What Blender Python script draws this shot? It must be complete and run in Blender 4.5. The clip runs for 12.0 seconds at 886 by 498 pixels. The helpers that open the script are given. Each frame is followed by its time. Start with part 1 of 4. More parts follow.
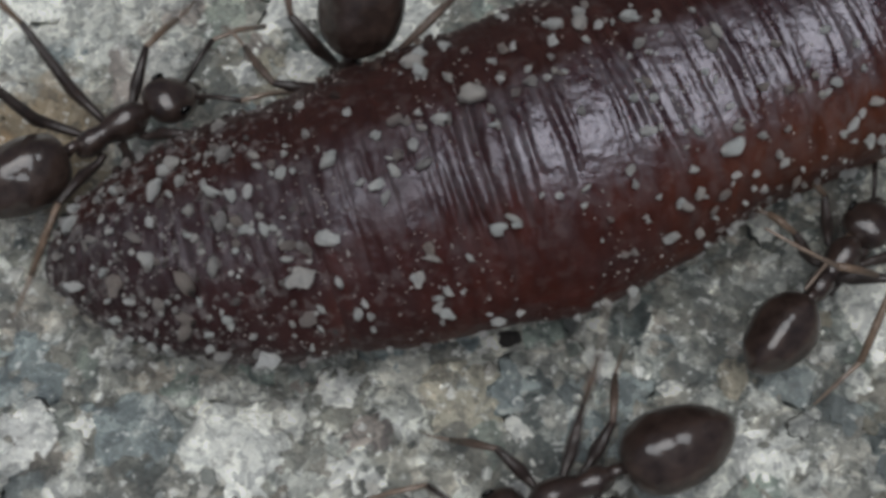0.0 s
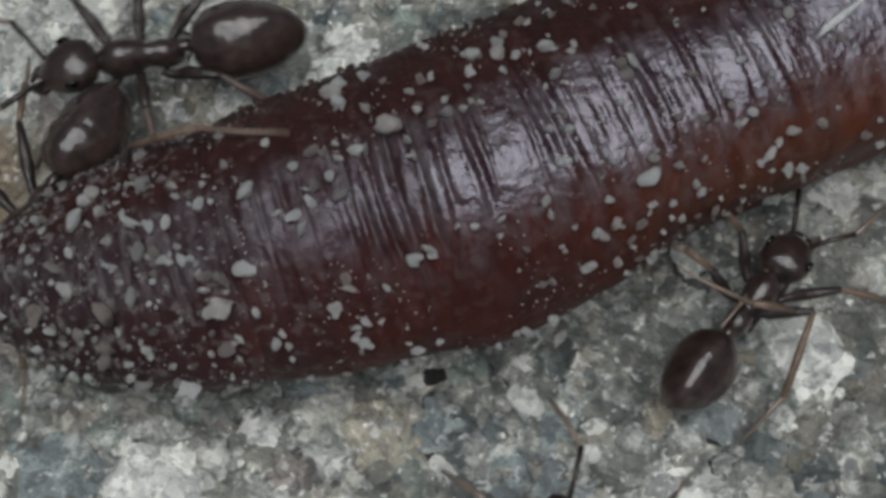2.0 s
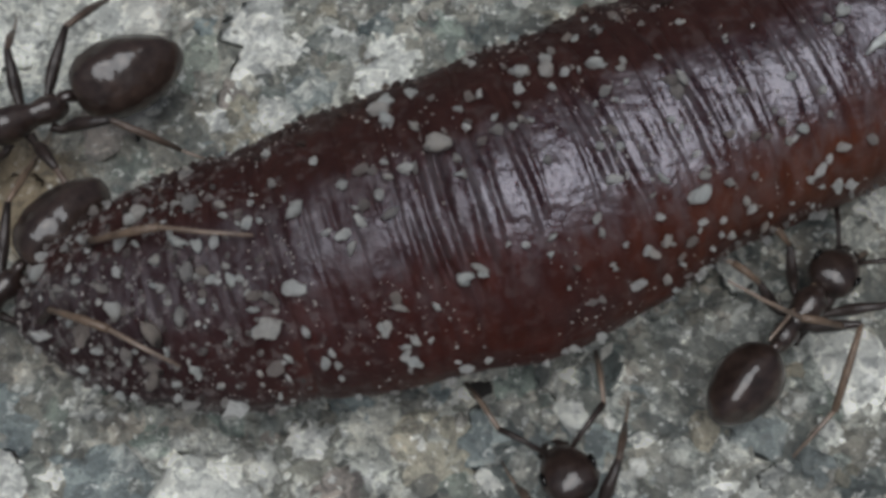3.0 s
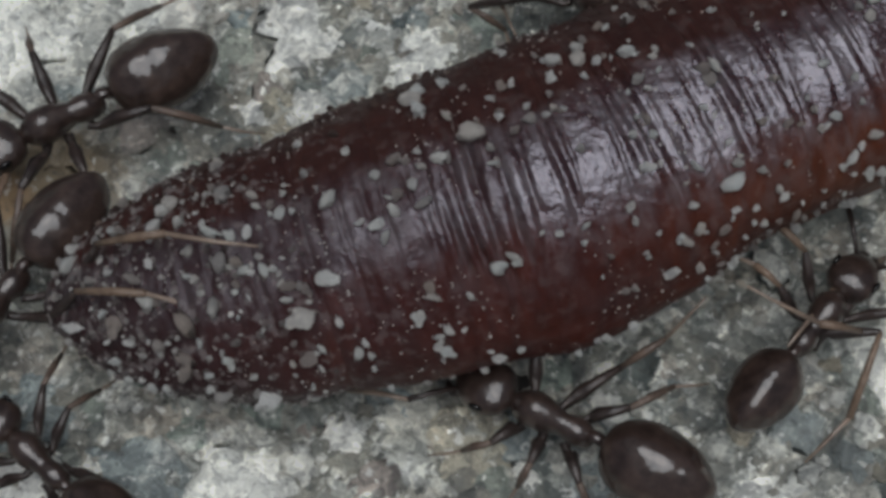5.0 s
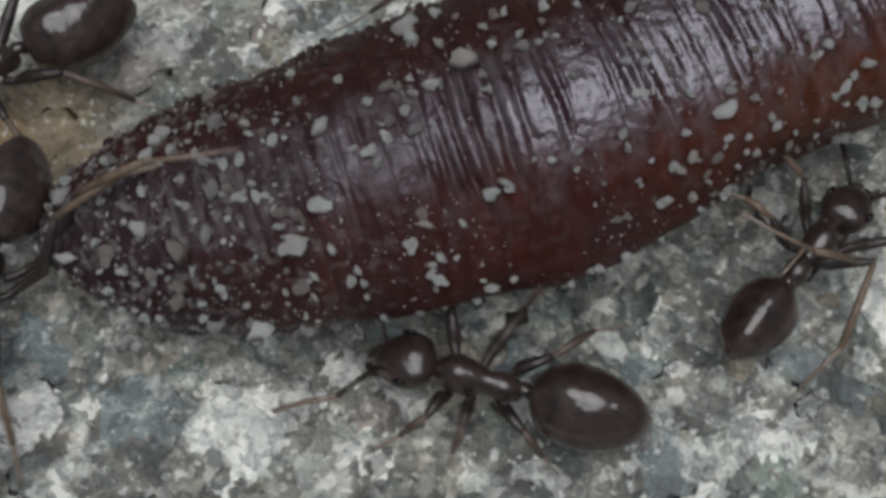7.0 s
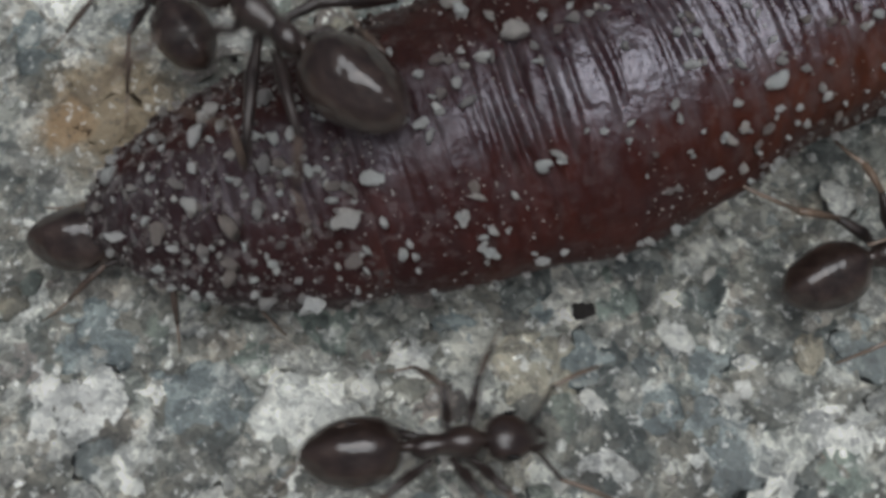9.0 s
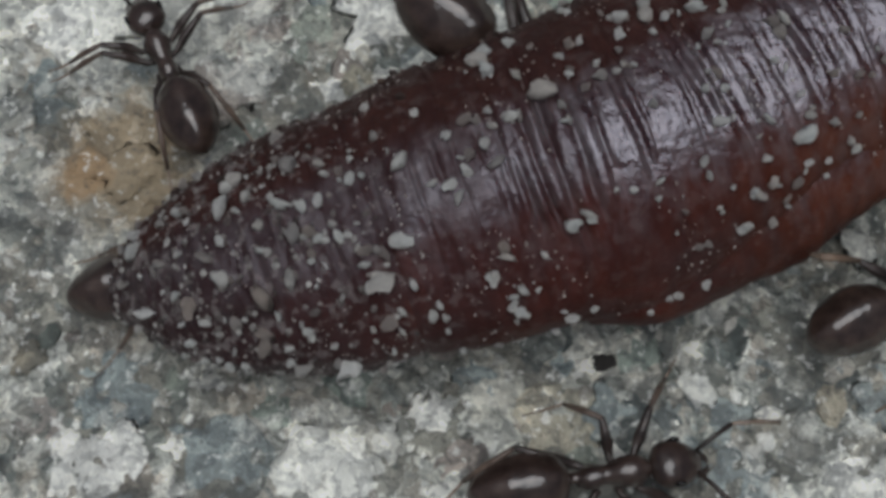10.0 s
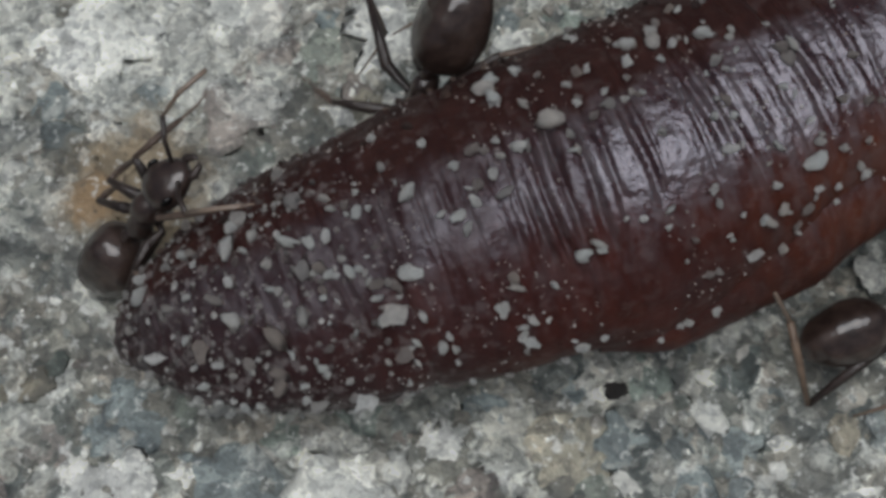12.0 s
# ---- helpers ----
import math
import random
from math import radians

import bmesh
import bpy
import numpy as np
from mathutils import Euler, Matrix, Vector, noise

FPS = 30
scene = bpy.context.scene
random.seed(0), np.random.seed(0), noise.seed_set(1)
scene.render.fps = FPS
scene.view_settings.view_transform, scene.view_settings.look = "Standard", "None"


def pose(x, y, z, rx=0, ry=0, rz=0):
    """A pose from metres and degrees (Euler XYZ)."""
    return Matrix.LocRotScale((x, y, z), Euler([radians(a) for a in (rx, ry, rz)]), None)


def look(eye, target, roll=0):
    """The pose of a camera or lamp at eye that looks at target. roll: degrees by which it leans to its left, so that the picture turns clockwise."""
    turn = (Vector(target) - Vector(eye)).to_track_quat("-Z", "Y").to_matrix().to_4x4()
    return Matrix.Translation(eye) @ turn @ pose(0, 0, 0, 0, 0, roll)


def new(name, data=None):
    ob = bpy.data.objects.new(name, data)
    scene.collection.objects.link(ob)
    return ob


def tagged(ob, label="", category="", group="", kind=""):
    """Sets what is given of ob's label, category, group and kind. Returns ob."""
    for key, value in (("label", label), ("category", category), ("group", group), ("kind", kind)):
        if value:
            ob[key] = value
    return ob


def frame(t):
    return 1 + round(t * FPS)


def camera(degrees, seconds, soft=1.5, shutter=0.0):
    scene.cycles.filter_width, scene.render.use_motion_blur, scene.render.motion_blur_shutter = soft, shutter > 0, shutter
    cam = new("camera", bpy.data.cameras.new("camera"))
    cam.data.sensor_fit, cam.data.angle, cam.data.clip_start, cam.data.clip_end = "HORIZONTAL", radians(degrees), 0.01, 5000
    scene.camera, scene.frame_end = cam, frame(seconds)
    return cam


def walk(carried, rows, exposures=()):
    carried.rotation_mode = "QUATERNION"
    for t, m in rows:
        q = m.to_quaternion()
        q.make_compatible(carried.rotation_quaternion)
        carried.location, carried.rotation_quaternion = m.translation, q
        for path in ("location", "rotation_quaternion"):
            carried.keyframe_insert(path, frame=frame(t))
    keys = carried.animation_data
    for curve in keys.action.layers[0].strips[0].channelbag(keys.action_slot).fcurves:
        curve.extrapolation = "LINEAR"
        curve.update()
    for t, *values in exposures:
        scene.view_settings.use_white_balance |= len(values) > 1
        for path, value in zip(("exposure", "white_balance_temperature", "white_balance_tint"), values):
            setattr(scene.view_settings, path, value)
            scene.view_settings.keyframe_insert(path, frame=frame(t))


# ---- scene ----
MM = 0.001
cam = camera(32, 12.0, soft=3.65, shutter=0.5)
CAMERA_ROWS = [
    (0.0, 0.135, -7.739, 19.176, 0.004), (0.5, 0.492, -7.609, 19.22, -0.04), (1.0, 0.746, -7.038, 19.464, -0.129),
    (1.5, 1.178, -7.183, 19.437, -0.177), (2.0, 1.102, -7.278, 19.361, -0.166), (2.5, 0.779, -7.267, 19.346, -0.131),
    (3.0, 0.513, -7.102, 19.367, -0.003), (3.2, 0.555, -7.407, 19.257, 0.038), (4.8, 0.135, -7.285, 19.272, 0.293),
    (5.0, 0.054, -7.172, 19.3, 0.22), (5.5, -0.124, -7.387, 19.185, 0.071), (6.0, 0.0, -7.708, 19.078, -0.01),
    (6.5, -0.046, -7.809, 19.065, 0.023), (7.0, 0.039, -7.941, 18.996, -0.076), (7.2, 0.038, -8.1, 18.952, -0.2),
    (8.8, -0.565, -8.149, 18.889, 0.5), (9.0, -0.732, -8.03, 18.847, 0.7), (9.5, -0.801, -7.748, 18.933, 0.487),
    (10.0, -1.03, -7.38, 19.022, 0.478), (10.5, -0.963, -6.835, 19.167, 0.722), (11.0, -0.933, -6.723, 19.235, 0.812),
    (11.5, -1.179, -6.964, 19.107, 0.761), (12.0, -1.157, -7.014, 19.049, 0.585)]


def mm(x, y, z, rx=0, ry=0, rz=0):
    """A pose from millimetres and degrees."""
    return pose(x * MM, y * MM, z * MM, rx, ry, rz)


walk(cam, [(t, mm(x, y, z, 22, 0, turn)) for t, x, y, z, turn in CAMERA_ROWS])

# ---- light: an open, hazy sky, brightest overhead ----
world = bpy.data.worlds.new("sky")
scene.world = world
world.use_nodes = True
wn = world.node_tree
sky = wn.nodes.new("ShaderNodeTexSky")
sky.sky_type, sky.sun_disc = "NISHITA", False
sky.sun_elevation, sky.sun_rotation = radians(81), radians(180)
sky.air_density, sky.dust_density, sky.ozone_density = 0.5, 7.0, 0.6
wn.nodes["Background"].inputs[1].default_value = 0.038
wn.links.new(sky.outputs[0], wn.nodes["Background"].inputs[0])
sun = new("sun", bpy.data.lights.new("sun", "SUN"))
sun.data.energy, sun.data.angle, sun.data.color = 1.95, radians(58), (0.88, 0.93, 0.985)
sun.matrix_world = look((0.05, -0.46, 3.0), (0, 0, 0))
scene.view_settings.exposure = -0.20


# ---- materials ----
def material(name, rough=0.5, metal=0.0, spec=0.5):
    m = bpy.data.materials.new(name)
    m.use_nodes = True
    b = m.node_tree.nodes["Principled BSDF"]
    b.inputs["Roughness"].default_value, b.inputs["Metallic"].default_value = rough, metal
    b.inputs["Specular IOR Level"].default_value = spec
    return m, m.node_tree, b


def node(nt, kind, **inputs):
    n = nt.nodes.new("ShaderNode" + kind)
    for key, value in inputs.items():
        n.inputs[key.replace("_", " ")].default_value = value
    return n


def noise_of(nt, vector, scale, detail=4.0, rough=0.55):
    n = node(nt, "TexNoise", Scale=scale, Detail=detail, Roughness=rough)
    nt.links.new(vector, n.inputs["Vector"])
    return n.outputs["Fac"]


def ramp(nt, fac, stops, mode="LINEAR"):
    r = nt.nodes.new("ShaderNodeValToRGB")
    r.color_ramp.interpolation = mode
    while len(r.color_ramp.elements) < len(stops):
        r.color_ramp.elements.new(0.5)
    for e, (at, colour) in zip(r.color_ramp.elements, stops):
        e.position, e.color = at, (*colour, 1)
    nt.links.new(fac, r.inputs["Fac"])
    return r.outputs["Color"]


def mix(nt, fac, a, b, blend="MIX"):
    n = nt.nodes.new("ShaderNodeMix")
    n.data_type, n.blend_type = "RGBA", blend
    for socket, value in ((n.inputs[0], fac), (n.inputs[6], a), (n.inputs[7], b)):
        if isinstance(value, (int, float)):
            socket.default_value = value
        elif isinstance(value, tuple):
            socket.default_value = (*value, 1)
        else:
            nt.links.new(value, socket)
    return n.outputs[2]


def relief(nt, bsdf, height, millimetres, strength=1.0):
    n = node(nt, "Bump", Strength=strength, Distance=millimetres * MM)
    nt.links.new(height, n.inputs["Height"])
    for socket in ("Normal", "Coat Normal"):
        nt.links.new(n.outputs["Normal"], bsdf.inputs[socket])


def in_mm(nt, output="Object", scale=(1, 1, 1)):
    """Object coordinates in millimetres."""
    c, m = nt.nodes.new("ShaderNodeTexCoord"), nt.nodes.new("ShaderNodeMapping")
    m.inputs["Scale"].default_value = [1000 * s for s in scale] if output == "Object" else scale
    nt.links.new(c.outputs[output], m.inputs["Vector"])
    return m.outputs["Vector"]


def math_of(nt, what, a, b):
    n = nt.nodes.new("ShaderNodeMath")
    n.operation = what
    for socket, value in zip(n.inputs, (a, b)):
        if isinstance(value, (int, float)):
            socket.default_value = value
        else:
            nt.links.new(value, socket)
    return n.outputs[0]


def warped(nt, vector, scale, amount):
    """The same coordinates, bent by noise so that no edge runs straight."""
    n = node(nt, "TexNoise", Scale=scale, Detail=4.0)
    nt.links.new(vector, n.inputs["Vector"])
    bend = nt.nodes.new("ShaderNodeMix")
    bend.data_type, bend.blend_type = "RGBA", "LINEAR_LIGHT"
    bend.inputs[0].default_value = amount
    nt.links.new(vector, bend.inputs[6])
    nt.links.new(n.outputs["Color"], bend.inputs[7])
    return bend.outputs[2]


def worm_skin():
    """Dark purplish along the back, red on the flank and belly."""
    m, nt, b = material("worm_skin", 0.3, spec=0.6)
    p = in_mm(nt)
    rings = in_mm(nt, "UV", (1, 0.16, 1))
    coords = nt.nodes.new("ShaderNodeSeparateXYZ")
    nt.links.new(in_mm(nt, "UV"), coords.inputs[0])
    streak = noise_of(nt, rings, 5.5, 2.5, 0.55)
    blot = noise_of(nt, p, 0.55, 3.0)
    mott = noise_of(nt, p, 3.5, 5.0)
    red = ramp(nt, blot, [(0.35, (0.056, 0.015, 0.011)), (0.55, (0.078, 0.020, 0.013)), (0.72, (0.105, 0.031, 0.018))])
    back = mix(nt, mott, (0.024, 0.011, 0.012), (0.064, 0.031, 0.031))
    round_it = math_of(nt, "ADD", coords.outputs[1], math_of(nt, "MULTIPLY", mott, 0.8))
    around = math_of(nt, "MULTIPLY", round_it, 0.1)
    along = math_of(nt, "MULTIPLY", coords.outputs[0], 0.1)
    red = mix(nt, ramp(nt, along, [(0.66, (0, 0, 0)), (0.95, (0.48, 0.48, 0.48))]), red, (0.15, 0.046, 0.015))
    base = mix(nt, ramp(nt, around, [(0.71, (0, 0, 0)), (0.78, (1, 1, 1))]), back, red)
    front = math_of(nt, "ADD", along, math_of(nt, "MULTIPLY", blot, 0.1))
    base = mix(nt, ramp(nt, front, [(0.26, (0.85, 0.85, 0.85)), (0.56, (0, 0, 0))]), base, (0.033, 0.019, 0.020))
    # the far side's shaded, sheenless look is painted in as a duller brown
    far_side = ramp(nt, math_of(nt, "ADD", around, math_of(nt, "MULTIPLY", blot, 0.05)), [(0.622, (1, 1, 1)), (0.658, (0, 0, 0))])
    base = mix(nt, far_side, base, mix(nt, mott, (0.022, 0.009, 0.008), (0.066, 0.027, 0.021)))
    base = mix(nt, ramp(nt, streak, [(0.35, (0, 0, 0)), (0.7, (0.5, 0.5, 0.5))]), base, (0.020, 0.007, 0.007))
    # grey film of dried slime in rings, thicker rearwards; back sheen painted in too
    film_sheen = noise_of(nt, in_mm(nt, "UV", (1, 0.30, 1)), 5.0, 3.0, 0.6)
    film_sheen = ramp(nt, film_sheen, [(0.44, (0, 0, 0)), (0.58, (1, 1, 1))])
    film_sheen = mix(nt, 1.0, film_sheen, ramp(nt, front, [(0.34, (0.26, 0.26, 0.26)), (0.70, (0.50, 0.50, 0.50))]), "MULTIPLY")
    film_sheen = mix(nt, 1.0, film_sheen, ramp(nt, around, [(0.70, (1, 1, 1)), (0.84, (0.15, 0.15, 0.15))]), "MULTIPLY")
    film_sheen = mix(nt, 1.0, film_sheen, mix(nt, far_side, (1.0, 1.0, 1.0), (0.0, 0.0, 0.0)), "MULTIPLY")
    base = mix(nt, film_sheen, base, (0.145, 0.130, 0.138))
    # caked dust, thickest on the front end
    cake = ramp(nt, noise_of(nt, p, 5.5, 3.0, 0.6), [(0.54, (0, 0, 0)), (0.62, (1, 1, 1))])
    cake = mix(nt, 1.0, cake, ramp(nt, front, [(0.26, (0.45, 0.45, 0.45)), (0.52, (0.08, 0.08, 0.08))]), "MULTIPLY")
    base = mix(nt, cake, base, (0.26, 0.24, 0.235))
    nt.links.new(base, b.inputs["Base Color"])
    # the front end has dried dull, the rest is still wet in patches
    wet = math_of(nt, "ADD", along, math_of(nt, "MULTIPLY", noise_of(nt, p, 1.3, 3.0, 0.6), 0.60))
    wet = ramp(nt, wet, [(0.72, (0.15, 0.15, 0.15)), (0.95, (1, 1, 1))])
    wet = mix(nt, ramp(nt, around, [(0.73, (0, 0, 0)), (0.775, (1, 1, 1))]), wet, (0.12, 0.12, 0.12))
    wet = mix(nt, far_side, wet, (0.05, 0.05, 0.05))
    gloss = nt.nodes.new("ShaderNodeRGBToBW")
    nt.links.new(wet, gloss.inputs[0])
    rough = math_of(nt, "ADD", math_of(nt, "MULTIPLY", mott, 0.14), math_of(nt, "SUBTRACT", 0.46, math_of(nt, "MULTIPLY", gloss.outputs[0], 0.37)))
    nt.links.new(rough, b.inputs["Roughness"])
    nt.links.new(math_of(nt, "ADD", 0.12, math_of(nt, "MULTIPLY", gloss.outputs[0], 0.80)), b.inputs["Specular IOR Level"])
    b.inputs["Specular Tint"].default_value = (0.84, 0.84, 1.0, 1)
    h = math_of(nt, "ADD", math_of(nt, "MULTIPLY", streak, 0.30), math_of(nt, "MULTIPLY", noise_of(nt, p, 3.4, 4.0, 0.6), 1.5))
    relief(nt, b, h, 0.036, 1.0)
    nt.links.new(math_of(nt, "MULTIPLY", gloss.outputs[0], 0.34), b.inputs["Coat Weight"])
    b.inputs["Coat Roughness"].default_value, b.inputs["Coat IOR"].default_value = 0.09, 1.6
    b.inputs["Subsurface Weight"].default_value = 0.08
    b.inputs["Subsurface Radius"].default_value = (0.0004, 0.00008, 0.00005)
    return m


def crystals(nt, base, amount):
    """Broken crystal faces, pale quartz and dark flecks that run over binder and stones alike."""
    where = nt.nodes.new("ShaderNodeNewGeometry")
    m = nt.nodes.new("ShaderNodeMapping")
    m.inputs["Scale"].default_value = (1000, 1000, 1000)
    nt.links.new(where.outputs["Position"], m.inputs["Vector"])
    p = m.outputs["Vector"]
    q = warped(nt, p, 3.0, 0.28)
    shine = []
    for scale in (3.4, 8.5):
        v = node(nt, "TexVoronoi", Scale=scale, Randomness=1.0)
        nt.links.new(q, v.inputs["Vector"])
        split = nt.nodes.new("ShaderNodeSeparateColor")
        nt.links.new(v.outputs["Color"], split.inputs[0])
        shine.append(split)
    coarse = ramp(nt, shine[0].outputs[0], [(0.0, (0.46, 0.47, 0.48)), (0.45, (0.92, 0.93, 0.91)), (1.0, (1.42, 1.40, 1.35))])
    fine = ramp(nt, shine[1].outputs[1], [(0.0, (0.62, 0.63, 0.64)), (0.5, (0.98, 0.98, 0.97)), (1.0, (1.32, 1.31, 1.28))])
    base = mix(nt, amount, base, mix(nt, 1.0, base, coarse, "MULTIPLY"))
    base = mix(nt, amount, base, mix(nt, 1.0, base, fine, "MULTIPLY"))
    # one broad chalky patch of the slab
    away = nt.nodes.new("ShaderNodeVectorMath")
    away.operation = "DISTANCE"
    nt.links.new(p, away.inputs[0])
    away.inputs[1].default_value = (-5.4, 4.6, 0.0)
    side = math_of(nt, "MAXIMUM", math_of(nt, "MINIMUM", math_of(nt, "MULTIPLY", math_of(nt, "SUBTRACT", 2.7, away.outputs["Value"]), 0.11), 0.24), -0.015)
    pale = math_of(nt, "ADD", noise_of(nt, q, 1.15, 5.0, 0.62), side)
    grime = noise_of(nt, q, 0.75, 5.0, 0.62)
    base = mix(nt, ramp(nt, grime, [(0.50, (0, 0, 0)), (0.62, (0.72 * amount,) * 3)]), base, (0.120, 0.132, 0.130))
    base = mix(nt, ramp(nt, pale, [(0.545, (0, 0, 0)), (0.62, (0.85 * amount,) * 3)]), base, mix(nt, 1.0, mix(nt, 0.6, (0.80, 0.82, 0.78), coarse, "MULTIPLY"), fine, "MULTIPLY"))
    # one ochre, iron-stained patch, strongest round its rusty core
    stain = []
    for middle, wide in (((-5.4, 1.60, 0.0), 1.25), ((-6.0, 1.36, 0.0), 0.50)):
        off = nt.nodes.new("ShaderNodeVectorMath")
        off.operation = "DISTANCE"
        nt.links.new(q, off.inputs[0])
        off.inputs[1].default_value = middle
        stain.append(math_of(nt, "ADD", math_of(nt, "SUBTRACT", 1.0, math_of(nt, "MULTIPLY", off.outputs["Value"], 1 / wide)), math_of(nt, "MULTIPLY", noise_of(nt, q, 1.6, 5.0, 0.65), 1.1)))
    base = mix(nt, ramp(nt, stain[0], [(0.62, (0, 0, 0)), (1.05, (0.85, 0.85, 0.85))]), base, mix(nt, 0.6, (0.31, 0.245, 0.165), coarse, "MULTIPLY"))
    base = mix(nt, ramp(nt, stain[1], [(0.66, (0, 0, 0)), (1.1, (0.8, 0.8, 0.8))]), base, (0.40, 0.275, 0.16))
    fleck = noise_of(nt, p, 6.0, 3.0, 0.6)
    base = mix(nt, ramp(nt, fleck, [(0.33, (0.7 * amount,) * 3), (0.43, (0, 0, 0))]), base, (0.10, 0.10, 0.095))
    base = mix(nt, ramp(nt, fleck, [(0.60, (0, 0, 0)), (0.67, (0.75 * amount,) * 3)]), base, (0.90, 0.92, 0.89))
    return mix(nt, 1.0, base, (1.09, 1.09, 1.07), "MULTIPLY")


def grit(name, stops, rough=0.55, scale=6.0, dirt=(0.16, 0.14, 0.12), amount=0.5, weather=0.0):
    """Mineral grains: a colour of their own each, clouded and speckled."""
    m, nt, b = material(name, rough, spec=0.8 if rough < 0.2 else 0.5)
    p = in_mm(nt)
    info = nt.nodes.new("ShaderNodeObjectInfo")
    island = nt.nodes.new("ShaderNodeNewGeometry")
    pick = math_of(nt, "FRACT", math_of(nt, "ADD", info.outputs["Random"], island.outputs["Random Per Island"]), 0)
    base = ramp(nt, pick, stops)
    shift = nt.nodes.new("ShaderNodeVectorMath")
    shift.operation = "ADD"
    nt.links.new(p, shift.inputs[0])
    nt.links.new(math_of(nt, "MULTIPLY", info.outputs["Random"], 50.0), shift.inputs[1])
    cloud = noise_of(nt, shift.outputs[0], scale, 5.0, 0.65)
    speck = noise_of(nt, shift.outputs[0], scale * 4, 3.0, 0.6)
    base = mix(nt, ramp(nt, cloud, [(0.42, (0, 0, 0)), (0.68, (amount, amount, amount))]), base, dirt)
    base = mix(nt, ramp(nt, speck, [(0.56, (0, 0, 0)), (0.66, (0.45, 0.45, 0.45))]), base, tuple(min(1, c * 3.2) for c in dirt))
    if weather:
        base = crystals(nt, base, weather)
    nt.links.new(base, b.inputs["Base Color"])
    relief(nt, b, math_of(nt, "ADD", cloud, math_of(nt, "MULTIPLY", speck, 0.4)), 0.10, 0.8)
    return m


def concrete():
    """Worn concrete: a mosaic of ground-down minerals in a grey binder."""
    m, nt, b = material("concrete", 0.72, spec=0.35)
    p = in_mm(nt)
    q = warped(nt, p, 1.7, 0.6)
    palette = [(0.0, (0.155, 0.165, 0.155)), (0.14, (0.30, 0.30, 0.27)), (0.27, (0.105, 0.130, 0.138)), (0.38, (0.44, 0.43, 0.385)), (0.5, (0.215, 0.205, 0.18)),
               (0.62, (0.58, 0.60, 0.565)), (0.72, (0.15, 0.178, 0.175)), (0.82, (0.36, 0.325, 0.285)), (0.92, (0.76, 0.78, 0.74))]
    layers = []
    for scale in (1.05, 2.5):
        v = node(nt, "TexVoronoi", Scale=scale, Randomness=1.0)
        nt.links.new(q, v.inputs["Vector"])
        split = nt.nodes.new("ShaderNodeSeparateColor")
        nt.links.new(v.outputs["Color"], split.inputs[0])
        layers.append(ramp(nt, split.outputs[0], palette))
    base = mix(nt, ramp(nt, noise_of(nt, q, 1.4, 4.0, 0.6), [(0.44, (0.25, 0.25, 0.25)), (0.56, (0.85, 0.85, 0.85))]), layers[0], layers[1])
    base = crystals(nt, base, 0.8)
    nt.links.new(base, b.inputs["Base Color"])
    rough = noise_of(nt, q, 3.0, 6.0, 0.62)
    relief(nt, b, math_of(nt, "ADD", rough, math_of(nt, "MULTIPLY", noise_of(nt, p, 9.0, 3.0, 0.6), 0.35)), 0.24, 0.9)
    return m


def chitin(name, dark, light, rough=0.3, fuzz=0.0, wax=0.5, spec=0.6, hairy=1.0):
    m, nt, b = material(name, rough, spec=spec)
    b.inputs["Coat Weight"].default_value, b.inputs["Coat Roughness"].default_value, b.inputs["Coat IOR"].default_value = wax, 0.03, 1.75
    p = in_mm(nt)
    cloud = noise_of(nt, p, 3.5, 6.0, 0.7)
    hair = noise_of(nt, in_mm(nt, "Object", (0.25, 1, 1)), 30.0, 3.0)
    nt.links.new(mix(nt, ramp(nt, cloud, [(0.35, (0, 0, 0)), (0.7, (1, 1, 1))]), dark, light), b.inputs["Base Color"])
    rough_out = math_of(nt, "MULTIPLY_ADD", hair, 0.25)
    rough_out.node.inputs[2].default_value = rough - 0.08
    nt.links.new(rough_out, b.inputs["Roughness"])
    relief(nt, b, math_of(nt, "ADD", math_of(nt, "MULTIPLY", hair, hairy), math_of(nt, "MULTIPLY", noise_of(nt, p, 2.2, 2.0, 0.5), 4.0)), 0.018, 0.7 + fuzz)
    return m


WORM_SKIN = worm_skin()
GRAIN = grit("quartz_grain", [(0.0, (0.90, 0.92, 0.89)), (0.18, (0.66, 0.62, 0.57)), (0.32, (0.82, 0.86, 0.83)), (0.6, (0.96, 0.97, 0.95)), (0.78, (0.62, 0.63, 0.61)), (1.0, (0.90, 0.95, 0.93))], 0.14, 8.0, (0.34, 0.32, 0.29), 0.5)
TAN_GRAIN = grit("tan_grain", [(0.0, (0.47, 0.41, 0.36)), (0.3, (0.36, 0.32, 0.30)), (0.55, (0.62, 0.59, 0.55)), (0.8, (0.44, 0.43, 0.42)), (1.0, (0.66, 0.66, 0.63))], 0.3, 9.0, (0.20, 0.18, 0.165), 0.7)
CRUST = grit("soil_crust", [(0.0, (0.15, 0.125, 0.12)), (0.25, (0.035, 0.024, 0.023)), (0.42, (0.50, 0.50, 0.47)), (0.55, (0.10, 0.08, 0.078)), (0.70, (0.30, 0.28, 0.265)), (0.82, (0.05, 0.036, 0.034)), (1.0, (0.60, 0.60, 0.57))], 0.6, 8.0, (0.07, 0.06, 0.055), 0.5)
SOIL = grit("brown_soil", [(0.0, (0.05, 0.026, 0.020)), (0.5, (0.028, 0.014, 0.012)), (0.85, (0.09, 0.055, 0.04)), (1.0, (0.22, 0.17, 0.14))], 0.7, 8.0, (0.02, 0.012, 0.01), 0.6)
CONCRETE = concrete()
